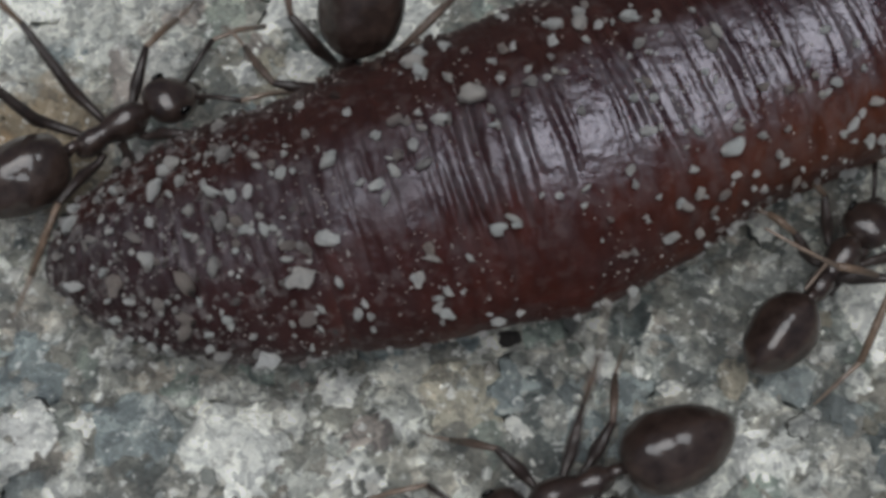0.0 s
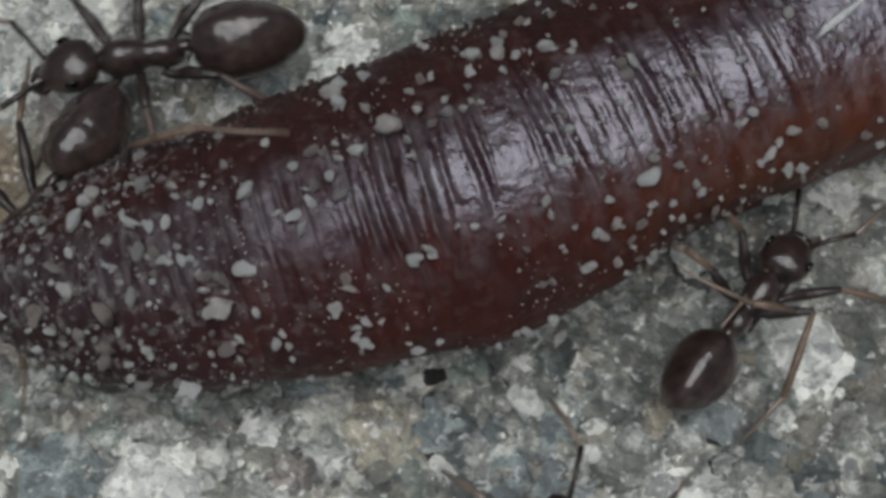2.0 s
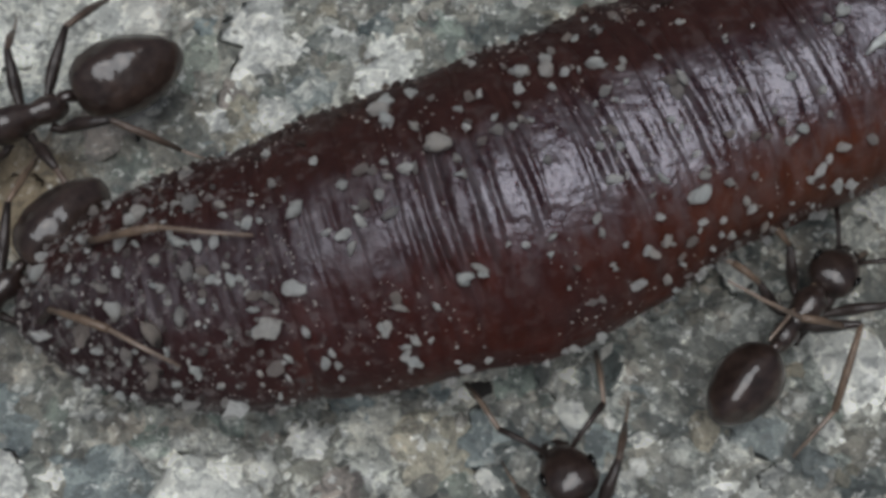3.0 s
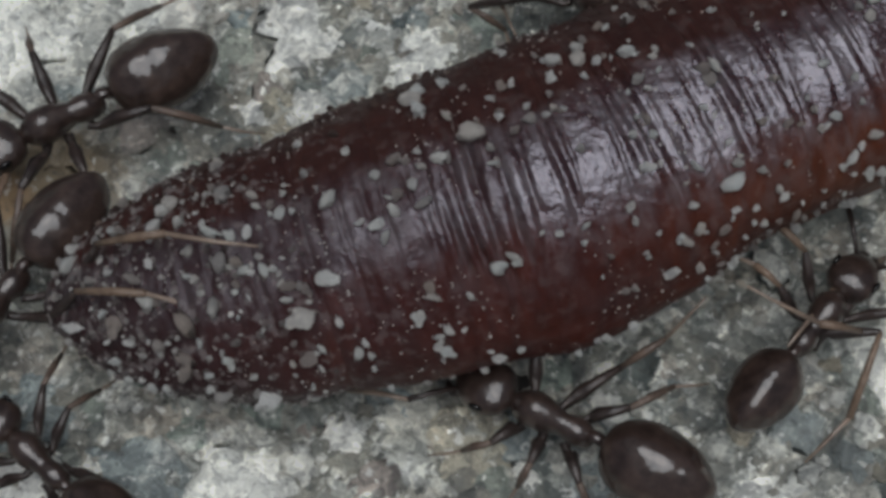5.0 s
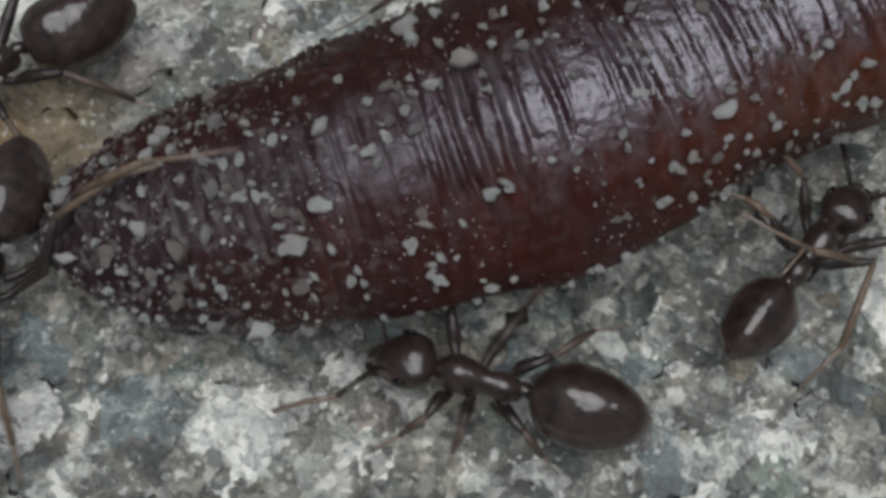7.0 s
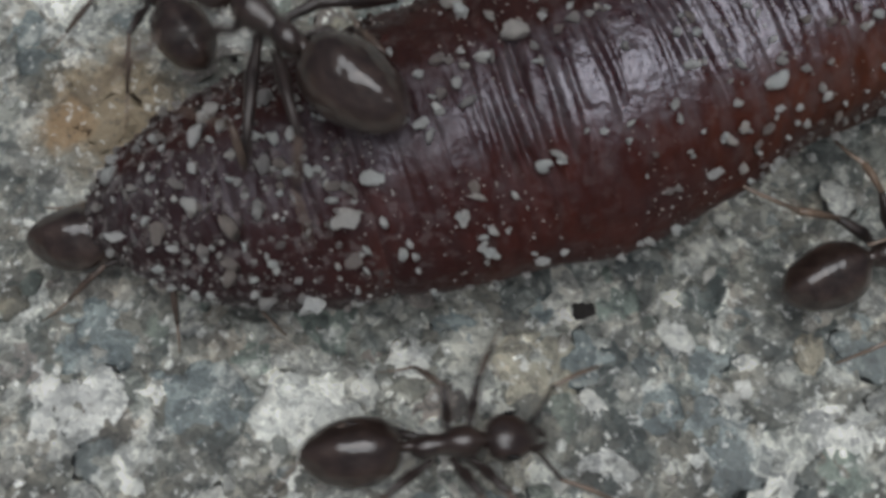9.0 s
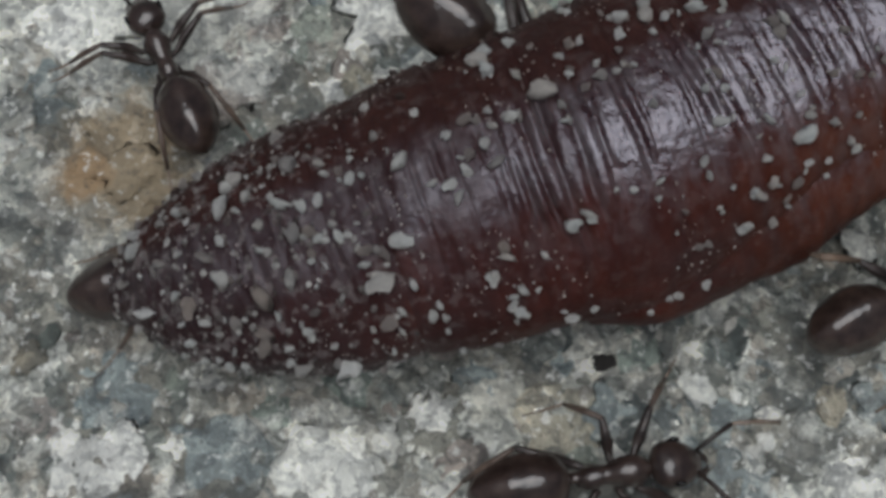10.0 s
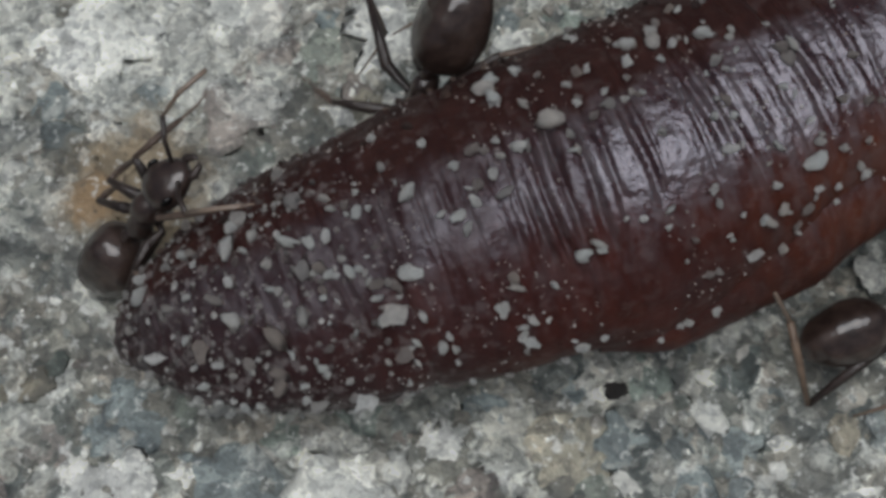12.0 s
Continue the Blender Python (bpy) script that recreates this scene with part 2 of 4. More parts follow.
STONES = {
    "white": grit("white_stone", [(0.0, (0.94, 0.95, 0.92)), (1.0, (0.80, 0.82, 0.78))], 0.6, 3.0, (0.34, 0.35, 0.34), 0.5, 0.75),
    "blue": grit("slate_stone", [(0.0, (0.25, 0.30, 0.31)), (1.0, (0.31, 0.345, 0.345))], 0.6, 3.5, (0.17, 0.20, 0.21), 0.5, 0.7),
    "green": grit("greenish_stone", [(0.0, (0.24, 0.29, 0.265)), (1.0, (0.30, 0.325, 0.29))], 0.6, 3.0, (0.13, 0.16, 0.145), 0.5, 0.8),
    "tan": grit("tan_stone", [(0.0, (0.40, 0.385, 0.32)), (1.0, (0.33, 0.31, 0.255))], 0.6, 3.0, (0.20, 0.18, 0.15), 0.5, 0.8),
    "pink": grit("pinkish_stone", [(0.0, (0.33, 0.30, 0.28)), (1.0, (0.40, 0.365, 0.34))], 0.6, 3.0, (0.19, 0.165, 0.155), 0.5, 0.8),
    "dark": grit("dark_pit", [(0.0, (0.035, 0.03, 0.028)), (1.0, (0.06, 0.055, 0.05))], 0.6, 3.0, (0.02, 0.02, 0.02), 0.7),
}
GRAVEL = grit("mixed_gravel", [(0.0, (0.86, 0.88, 0.85)), (0.18, (0.30, 0.30, 0.275)), (0.34, (0.17, 0.205, 0.21)), (0.5, (0.62, 0.62, 0.58)), (0.64, (0.28, 0.255, 0.225)), (0.78, (0.40, 0.41, 0.38)), (0.9, (0.20, 0.23, 0.22)), (1.0, (0.78, 0.80, 0.77))], 0.6, 4.0, (0.20, 0.20, 0.19), 0.5, 0.3)
ANT_BLACK = chitin("ant_black", (0.016, 0.010, 0.009), (0.064, 0.042, 0.034), 0.40, 0.2, 0.7, 0.3, 0.2)
ANT_GASTER = chitin("ant_gaster", (0.019, 0.012, 0.010), (0.072, 0.047, 0.038), 0.42, 0.3, 0.8, 0.25, 0.06)
ANT_LEG = chitin("ant_leg", (0.013, 0.009, 0.008), (0.044, 0.029, 0.024), 0.45, 0.0, 0.3, 0.4)
ANT_SHIN = chitin("ant_shin", (0.055, 0.038, 0.030), (0.17, 0.120, 0.092), 0.5, 0.0, 0.2, 0.4)
ANT_TAN = chitin("ant_tan_shin", (0.11, 0.075, 0.052), (0.27, 0.19, 0.135), 0.48, 0.0, 0.2, 0.4)
ANT_FOOT = chitin("ant_foot", (0.16, 0.115, 0.085), (0.30, 0.225, 0.17), 0.48)
EYE, _, _ = material("ant_eye", 0.15)
EYE.node_tree.nodes["Principled BSDF"].inputs["Base Color"].default_value = (0.004, 0.004, 0.004, 1)


# ---- mesh helpers, all in millimetres ----
def mesh_of(name, bm, material, smooth=True):
    for f in bm.faces:
        f.smooth = smooth
    bmesh.ops.recalc_face_normals(bm, faces=bm.faces)
    bmesh.ops.scale(bm, vec=(MM, MM, MM), verts=bm.verts)
    me = bpy.data.meshes.new(name)
    bm.to_mesh(me)
    bm.free()
    me.materials.append(material)
    return me


def part(name, bm, material, parent, label="", at=(0, 0, 0), smooth=True):
    """Links a bmesh, or a finished mesh, as one object under a thing or a part."""
    ob = new(name, mesh_of(name, bm, material, smooth) if isinstance(bm, bmesh.types.BMesh) else bm)
    ob.parent = parent
    ob.location = [v * MM for v in at]
    return tagged(ob, label)


def hoop(bm, centre, a, b, count):
    """A ring of vertices round centre, with the half axes a and b."""
    return [bm.verts.new(Vector(centre) + a * math.cos(k / count * math.tau) + b * math.sin(k / count * math.tau)) for k in range(count)]


def skin(bm, rings, closed=True):
    for one, two in zip(rings, rings[1:]):
        for k in range(len(one)):
            bm.faces.new((one[k], one[k - 1], two[k - 1], two[k]))
    if closed:
        bm.faces.new(rings[0])
        bm.faces.new(rings[-1][::-1])


def tube(points, radii, count=8, bm=None):
    bm = bm or bmesh.new()
    pts, rings = [Vector(p) for p in points], []
    for i, p in enumerate(pts):
        along = (pts[min(i + 1, len(pts) - 1)] - pts[max(i - 1, 0)]).normalized()
        a = along.orthogonal().normalized()
        if abs(along.z) < 0.95:
            a = along.cross(Vector((0, 0, 1))).normalized()
        rings.append(hoop(bm, p, a * radii[i], along.cross(a) * radii[i], count))
    skin(bm, rings)
    return bm


def turned(profile, wide=1.0, high=1.0, count=20, lift=None, bm=None):
    """A body turned about the x axis from rows of (x, radius)."""
    bm = bm or bmesh.new()
    rings = []
    for x, r in profile:
        z = lift(x) if lift else 0.0
        rings.append(hoop(bm, (x, 0, z), Vector((0, r * wide, 0)), Vector((0, 0, r * high)), count))
    skin(bm, rings)
    return bm


def lump(seed, subdivisions=2, rough=0.3, squash=(1, 1, 1), flats=7):
    """An uneven mineral grain of about unit radius."""
    bm, rng = bmesh.new(), random.Random(seed)
    bmesh.ops.create_icosphere(bm, subdivisions=subdivisions, radius=1.0)
    off = Vector((rng.uniform(0, 90), rng.uniform(0, 90), rng.uniform(0, 90)))
    cuts = [(Vector((rng.gauss(0, 1), rng.gauss(0, 1), rng.gauss(0, 1))).normalized(), rng.uniform(0.58, 0.92)) for _ in range(flats)]
    for v in bm.verts:
        p = v.co * (1 + rough * noise.noise(v.co * 1.3 + off) + rough * 0.5 * noise.noise(v.co * 3.1 + off))
        for n, d in cuts:
            over = p.dot(n) - d
            if over > 0:
                p -= n * over * 0.95
        v.co = Vector((p.x * squash[0], p.y * squash[1], p.z * squash[2]))
    return bm


def ground_height(x, y):
    p = Vector((x, y, 0.0))
    near = 1.0 / (1.0 + (p.length / 30.0) ** 2)
    pits = abs(noise.noise(p * 1.6 + Vector((9, 4, 0)))) + 0.5 * abs(noise.noise(p * 3.7))
    return near * (0.10 * noise.noise(p * 0.8) + 0.10 * pits + 0.05 * noise.noise(p * 5.0) + 0.03 * noise.noise(p * 10.0)) - 0.10


# ---- ground: one sheet of worn concrete to the horizon ----
def build_ground():
    outer = [9.0 * 1.75 ** k for k in range(1, 15)]
    xs = [-v for v in reversed(outer)] + list(np.linspace(-9, 9, 380)) + outer
    ys = [-v for v in reversed(outer)] + list(np.linspace(-9, 9, 380)) + outer
    verts = [(x * MM, y * MM, ground_height(x, y) * MM) for y in ys for x in xs]
    w = len(xs)
    faces = [(j * w + i, j * w + i + 1, (j + 1) * w + i + 1, (j + 1) * w + i) for j in range(len(ys) - 1) for i in range(w - 1)]
    me = bpy.data.meshes.new("ground")
    me.from_pydata(verts, [], faces)
    me.polygons.foreach_set("use_smooth", [True] * len(me.polygons))
    me.materials.append(CONCRETE)
    return tagged(new("ground", me), "grey worn concrete with exposed stone aggregate", "ground", kind="structure")


ground = build_ground()


# ---- the earthworm ----
STATIONS = np.array([
    (-4.962, -0.441, 0.368, 0.191), (-4.711, -0.494, 0.584, 0.544), (-4.304, -0.501, 0.799, 0.898), (-3.842, -0.481, 0.981, 1.14),
    (-3.21, -0.433, 1.167, 1.357), (-2.351, -0.31, 1.313, 1.527), (-1.294, -0.056, 1.433, 1.667), (0.113, 0.356, 1.563, 1.817),
    (1.528, 0.778, 1.643, 1.91), (2.972, 1.377, 1.683, 1.957), (4.454, 2.038, 1.692, 1.967), (5.978, 2.758, 1.701, 1.978),
    (7.941, 3.693, 1.717, 1.996), (10.799, 4.989, 1.718, 1.998), (13.2, 6.3, 1.70, 1.95), (14.6, 7.3, 1.2, 1.2), (15.0, 7.6, 0.8, 0.42)])


def glide(rows, n):
    """Catmull-Rom through the rows."""
    out, m = [], len(rows)
    for u in np.linspace(0, m - 1, n):
        i = min(int(u), m - 2)
        f = u - i
        a, b, c, d = rows[max(i - 1, 0)], rows[i], rows[i + 1], rows[min(i + 2, m - 1)]
        out.append(0.5 * (2 * b + (c - a) * f + (2 * a - 5 * b + 4 * c - d) * f * f + (3 * b - a - 3 * c + d) * f ** 3))
    return np.array(out)


LINE = glide(STATIONS, 900)
RUN = np.r_[0, np.cumsum(np.linalg.norm(np.diff(LINE[:, :3], axis=0), axis=1))]


def worm_frame(s):
    """Centre, radius, side and up directions at the length s."""
    row = np.array([np.interp(s, RUN, LINE[:, k]) for k in range(4)])
    ahead = np.array([np.interp(s + 0.05, RUN, LINE[:, k]) - np.interp(s - 0.05, RUN, LINE[:, k]) for k in range(3)])
    ahead = Vector(ahead).normalized()
    side = ahead.cross(Vector((0, 0, 1))).normalized()
    return Vector(row[:3]), row[3], side, side.cross(ahead)


def ridges(u):
    """Rounded ridges with narrow creases between them, from -1 to 1."""
    return 1.9 * abs(math.sin(math.pi * u)) ** 1.1 - 1.1


# single creases across the back: length along the worm, middle and half spread in radians, depth and width in mm
CREASES = [(6.62, 0.10, 0.50, 0.050, 0.035), (7.42, 0.02, 0.40, 0.045, 0.040), (7.66, 0.12, 0.50, 0.080, 0.050), (8.62, 0.02, 0.50, 0.070, 0.040),
           (9.30, 0.00, 0.50, 0.050, 0.035), (10.3, 0.00, 0.50, 0.050, 0.035)]
crease_rng = random.Random(14)
for _ in range(16):
    CREASES.append((crease_rng.uniform(6.3, 11.4), crease_rng.gauss(0.28, 0.2), crease_rng.uniform(0.05, 0.15), crease_rng.uniform(0.008, 0.024), crease_rng.uniform(0.02, 0.04)))
for _ in range(30):
    CREASES.append((crease_rng.uniform(2.0, 5.2), crease_rng.gauss(0.3, 0.30), crease_rng.uniform(0.10, 0.35), crease_rng.uniform(0.010, 0.03), crease_rng.uniform(0.02, 0.035)))
NEAR_CREASES = [[c for c in CREASES if abs(c[0] - k * 0.25) < 0.45] for k in range(80)]


def creased(s, a):
    """Depth of the single creases, with a soft swelling beside each."""
    out = 0.0
    for at, middle, spread, depth, width in NEAR_CREASES[max(0, min(79, round(s * 4)))]:
        reach = (a - middle) / spread
        if abs(reach) < 1.6:
            d = 0.62 * (s - at - 0.10 * (a - middle) - 0.05 * noise.noise(Vector((at * 9, a * 2.2, 0)))) / width
            if abs(d) < 3.0:
                out += depth * math.exp(-reach ** 4) * (0.45 * math.exp(-((abs(d) - 1.7) / 0.8) ** 2) - math.exp(-d * d))
    return out


def wrinkle(s, a):
    """Relief of the skin, in mm: segments, folds between them, and fine wrinkles on the back."""
    wob = 0.10 * noise.noise(Vector((s * 0.8, a * 1.2, 7.0)))
    seg = abs(math.sin(math.pi * (s + wob) / 0.52))
    fine = 1.5 * noise.noise(Vector((s * 6.5 - a * 0.5, a * 0.9, 3.0))) + 0.8 * noise.noise(Vector((s * 13.0 - a, a * 1.6, 5.0)))
    top = math.exp(-((a - 0.05) / 0.75) ** 2)
    gate = 0.22 * max(0.0, noise.noise(Vector((s * 0.9, a * 0.9, 11.0))) + 0.05)
    gate += top * (0.3 * math.exp(-((s - 9.4) / 0.8) ** 2) + 0.06)
    fold = math.exp(-((a - 0.34 - 0.2 * noise.noise(Vector((s * 4.0, 0, 3)))) / 0.52) ** 4) * 2.2 * math.exp(-((s - 5.72) / 0.52) ** 4) * ridges((s - 0.10 * a + 0.12 * noise.noise(Vector((s * 1.7, a * 1.3, 8.0))) + 0.085 * noise.noise(Vector((s * 2.6, a * 3.4, 5.0)))) / 0.25)
    fold += 0.22 * top * math.exp(-((s - 3.4) / 1.3) ** 4) * ridges((s - 0.08 * a + 0.2 * noise.noise(Vector((s * 1.4, a * 2.0, 6.0)))) / 0.19)
    lumpy = noise.noise(Vector((s * 1.1, math.cos(a) * 2, math.sin(a) * 2)))
    dent = noise.noise(Vector((s * 2.1, math.cos(a) * 3, math.sin(a) * 3)))
    small = noise.noise(Vector((s * 4.5, math.cos(a) * 6, math.sin(a) * 6)))
    belly = 1.0 / (1.0 + math.exp((a - 0.5) * 6)) if a > -2 else 1.0
    deep = -0.035 * (1 - min(1.0, seg * 2.6)) ** 2 * (0.25 + 0.75 * belly)
    return deep + creased(s, a) + 0.040 * fold * (0.7 + noise.noise(Vector((s * 2, a * 2, 1.0)))) + 0.022 * gate * fine + 0.066 * lumpy + 0.034 * dent * (0.3 + 0.7 * belly) + 0.012 * small


# how far the lower flank bulges out or is drawn in along the length
SAG = np.array([(0.0, -0.05), (0.3, -0.18), (0.6, -0.24), (1.0, -0.08), (1.5, 0.03), (2.3, 0.12), (3.5, 0.12), (4.3, 0.17), (5.1, 0.13), (6.0, 0.16), (6.4, 0.17), (6.8, 0.12),
                (7.2, 0.05), (7.5, -0.04), (7.9, -0.10), (8.3, -0.18), (8.7, -0.36), (9.1, -0.43), (9.9, -0.45), (12.0, -0.45), (13.0, 0.0)])


def worm_surface(s, degrees, out=0.0):
    c, r, side, up = worm_frame(s)
    a = radians((degrees + 180) % 360 - 180)
    flat = 0.9 if math.cos(a) > 0 else 0.86
    n = (side * math.sin(a) + up * (math.cos(a) * flat))
    out += np.interp(s, SAG[:, 0], SAG[:, 1]) * math.exp(-((a - 1.75) / 0.58) ** 2)
    return c + n * (r + wrinkle(s, a) + out), (side * math.sin(a) + up * math.cos(a) / flat).normalized()


JOINT = 3.7
PIVOT = Vector((-1.45, -0.40, 1.40))


def worm_piece(name, cuts, tuck, material, label, pivot):
    """One length of the worm's skin, turned ring by ring."""
    bm, rings, around = bmesh.new(), [], 96
    for s in cuts:
        rings.append([bm.verts.new(worm_surface(float(s), k / around * 360 + 180, tuck(s))[0] - pivot) for k in range(around)])
    skin(bm, rings)
    uv = bm.loops.layers.uv.new("UVMap")
    bm.verts.index_update()
    for f in bm.faces:
        ks = [l.vert.index % around for l in f.loops]
        wrap = max(ks) - min(ks) > 2
        for l, k in zip(f.loops, ks):
            l[uv].uv = (float(cuts[l.vert.index // around]), (k + around if wrap and k < around / 2 else k) / around * 12.0)
    return part(name, bm, material, worm, label, at=pivot)


worm = tagged(new("earthworm"), "dark reddish-brown dead earthworm crusted with pale sand grains", "earthworm")
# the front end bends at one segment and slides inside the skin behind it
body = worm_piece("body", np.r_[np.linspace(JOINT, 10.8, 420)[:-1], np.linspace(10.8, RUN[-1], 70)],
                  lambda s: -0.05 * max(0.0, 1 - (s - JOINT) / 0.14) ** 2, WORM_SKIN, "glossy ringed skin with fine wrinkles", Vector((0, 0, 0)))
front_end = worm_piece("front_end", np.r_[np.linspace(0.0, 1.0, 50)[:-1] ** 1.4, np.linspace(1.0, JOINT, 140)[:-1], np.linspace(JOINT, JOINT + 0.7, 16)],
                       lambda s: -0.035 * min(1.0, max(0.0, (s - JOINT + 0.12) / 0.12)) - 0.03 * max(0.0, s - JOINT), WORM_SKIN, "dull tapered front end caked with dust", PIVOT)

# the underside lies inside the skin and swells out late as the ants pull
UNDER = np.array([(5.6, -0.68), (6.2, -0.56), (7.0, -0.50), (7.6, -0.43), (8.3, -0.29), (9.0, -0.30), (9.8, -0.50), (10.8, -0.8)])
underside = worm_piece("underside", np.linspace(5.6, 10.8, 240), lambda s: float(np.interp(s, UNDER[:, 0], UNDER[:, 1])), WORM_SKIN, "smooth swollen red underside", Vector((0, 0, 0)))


def piece_at(s):
    """The length of worm that a grain at s sticks to, and where that length turns."""
    return (front_end, PIVOT) if s < JOINT else (body, Vector((0, 0, 0)))


GRAINS = [mesh_of("grain", lump(40 + k, 2, 0.85, ((1, 0.85, 0.8), (1, 0.62, 0.75), (0.95, 0.95, 0.9))[k % 3]), GRAIN, k % 3 != 0) for k in range(14)]
TAN_GRAINS = []
for me in GRAINS:
    TAN_GRAINS.append(me.copy())
    TAN_GRAINS[-1].materials[0] = TAN_GRAIN
grain_rng = random.Random(5)


def stick_grain(s, degrees, size):
    """Glues one sand grain to the worm's skin; a negative size is a dull one."""
    dull, size = size < 0, abs(size)
    at, n = worm_surface(s, degrees)
    holder, pivot = piece_at(s)
    me = (TAN_GRAINS if dull else GRAINS)[grain_rng.randrange(len(GRAINS))]
    ob = part("grain", me, None, holder, at=at + n * size * 0.27 - pivot)
    turn = n.to_track_quat("Z", "Y").to_matrix() @ Matrix.Rotation(grain_rng.uniform(0, 6.28), 3, "Z")
    ob.rotation_euler = turn.to_euler()
    k = size * 0.65
    ob.scale = (k * grain_rng.uniform(0.9, 1.25), k * grain_rng.uniform(0.8, 1.05), k * grain_rng.uniform(0.85, 1.15))


FRONT_TIP_GRAINS = [
    (0.87, -24, 0.14), (0.87, -12, 0.2), (0.92, 36, 0.21), (1.1, 76, 0.09), (1.25, 8, -0.13), (1.32, 46, 0.09), (1.32, 60, 0.14), (1.35, 76, 0.09),
    (1.37, 28, 0.11), (1.5, 34, -0.21), (1.52, -20, 0.13), (1.52, 6, 0.09), (1.55, 74, 0.09), (1.62, 46, 0.11), (1.62, 78, 0.1), (1.62, 82, 0.09),
    (1.65, -10, 0.11), (1.77, 86, 0.07), (1.8, 12, -0.17), (1.8, 78, 0.1), (1.9, 54, 0.1), (1.92, 24, 0.2), (1.97, 6, 0.13), (2.0, 48, 0.07), (2.02,
    -12, 0.21), (2.1, -24, 0.14), (2.1, 64, -0.19), (2.15, 56, -0.17), (2.2, -6, 0.1), (2.22, -26, 0.19), (2.27, 36, -0.26), (2.3, 76, 0.1), (2.32,
    -12, 0.13)]
FRONT_REAR_GRAINS = [
    (2.35, 48, 0.1), (2.35, 66, 0.1), (2.37, 16, 0.1), (2.37, 82, -0.19), (2.4, 4, 0.11), (2.52, -14, 0.07), (2.55, 54, 0.07), (2.57, 32, -0.19),
    (2.57, 58, 0.11), (2.6, -8, 0.09), (2.6, 62, 0.1), (2.69, -2, 0.17), (2.74, 12, -0.2), (2.77, 70, 0.09), (2.84, 26, 0.09), (2.84, 86, 0.23),
    (2.89, -20, -0.2), (2.89, 2, 0.13), (2.97, 18, 0.11), (3.09, 2, 0.14), (3.19, 20, 0.13), (3.22, -14, 0.11), (3.29, 20, 0.09)]
MIDDLE_GRAINS = [
    (3.19, 66, 0.07), (3.29, 44, 0.13), (3.34, 34, 0.14), (3.37, 64, -0.2), (3.42, 28, -0.14), (3.44, 42, 0.26), (3.47, 70, 0.1), (3.49, -2, 0.13),
    (3.54, 42, 0.13), (3.54, 60, 0.1), (3.57, 32, -0.13), (3.64, -2, 0.07), (3.74, 28, 0.09), (3.79, 30, 0.2), (3.82, 48, 0.13), (3.87, -34, 0.1),
    (3.87, -16, -0.1), (3.92, 64, 0.13), (4.02, 60, 0.1), (4.02, 74, 0.07), (4.04, 66, 0.11), (4.07, 0, 0.16), (4.12, 94, 0.09), (4.34, 12, 0.09),
    (4.42, -20, 0.1), (4.54, 14, 0.14), (4.54, 96, -0.1), (4.57, 20, 0.13), (4.62, 54, 0.11), (4.67, -4, 0.1), (4.67, 54, 0.14), (4.74, 6, 0.07),
    (4.77, 12, 0.13)]
MIDDLE_REAR_GRAINS = [
    (4.79, 70, 0.11), (4.79, 80, 0.07), (4.82, 66, 0.1), (4.84, 6, -0.16), (4.84, 74, 0.14), (4.87, 48, 0.13), (4.89, 44, -0.14), (4.92, -8, -0.14),
    (4.94, 64, 0.13), (5.04, -6, -0.1), (5.04, 4, 0.14), (5.09, 12, -0.16), (5.12, 66, 0.07), (5.17, -2, 0.09), (5.19, -8, 0.1), (5.24, 100, 0.11),
    (5.29, -34, 0.21), (5.29, 52, 0.1), (5.36, -26, 0.19), (5.36, -2, 0.16), (5.36, 80, 0.07), (5.39, -38, 0.16), (5.44, 86, 0.13), (5.49, -2, -0.11),
    (5.61, -18, 0.13), (5.69, -38, 0.14), (5.71, 42, 0.16), (5.81, -6, 0.31), (5.89, 40, 0.13), (5.91, 42, 0.1), (5.96, 0, -0.11), (5.99, 6, 0.11),
    (6.49, -52, 0.1)]
BACK_GRAINS = [
    (5.94, 6, 0.11), (6.14, -20, 0.09), (6.16, -12, 0.1), (6.24, 34, 0.07), (6.29, -4, -0.1), (6.31, -24, -0.13), (6.41, 36, 0.09), (6.44, -24, 0.11),
    (6.49, -6, -0.14), (6.51, -12, 0.1), (6.54, -48, 0.09), (6.64, 42, 0.07), (6.66, -6, 0.1), (6.71, 36, 0.1), (6.79, -8, 0.07), (6.86, 50, -0.09),
    (6.89, -6, 0.07), (6.89, 10, -0.11), (6.91, -20, 0.13), (6.99, -30, 0.11), (7.06, -28, 0.17), (7.19, 34, 0.1), (7.19, 40, 0.1), (7.29, -16, 0.11),
    (7.34, -24, 0.2), (7.39, -30, 0.14), (7.46, 24, 0.13), (7.49, 12, 0.09), (7.51, -20, 0.11), (7.59, 52, 0.1), (7.64, 54, 0.13), (7.66, -4, 0.07),
    (7.71, 14, 0.09)]
BACK_REAR_GRAINS = [
    (7.81, -6, -0.16), (7.83, 34, 0.07), (7.83, 42, 0.1), (7.83, 52, 0.14), (7.86, -18, 0.16), (7.88, -2, 0.07), (7.93, -16, 0.1), (8.01, 30, 0.11),
    (8.11, -12, 0.09), (8.11, 56, -0.13), (8.16, -14, 0.09), (8.26, 40, 0.11), (8.31, 50, 0.1), (8.36, 12, 0.09), (8.36, 40, 0.19), (8.43, 16, 0.09),
    (8.46, 26, 0.1), (8.48, 34, -0.1), (8.53, 0, -0.19), (8.53, 4, -0.13), (8.53, 32, 0.07), (8.56, 54, 0.09), (8.66, 64, 0.1), (8.68, 0, 0.16),
    (8.73, 40, -0.11), (8.88, 50, 0.1), (8.93, 54, 0.14), (9.11, 70, -0.17), (9.51, 118, 0.14)]
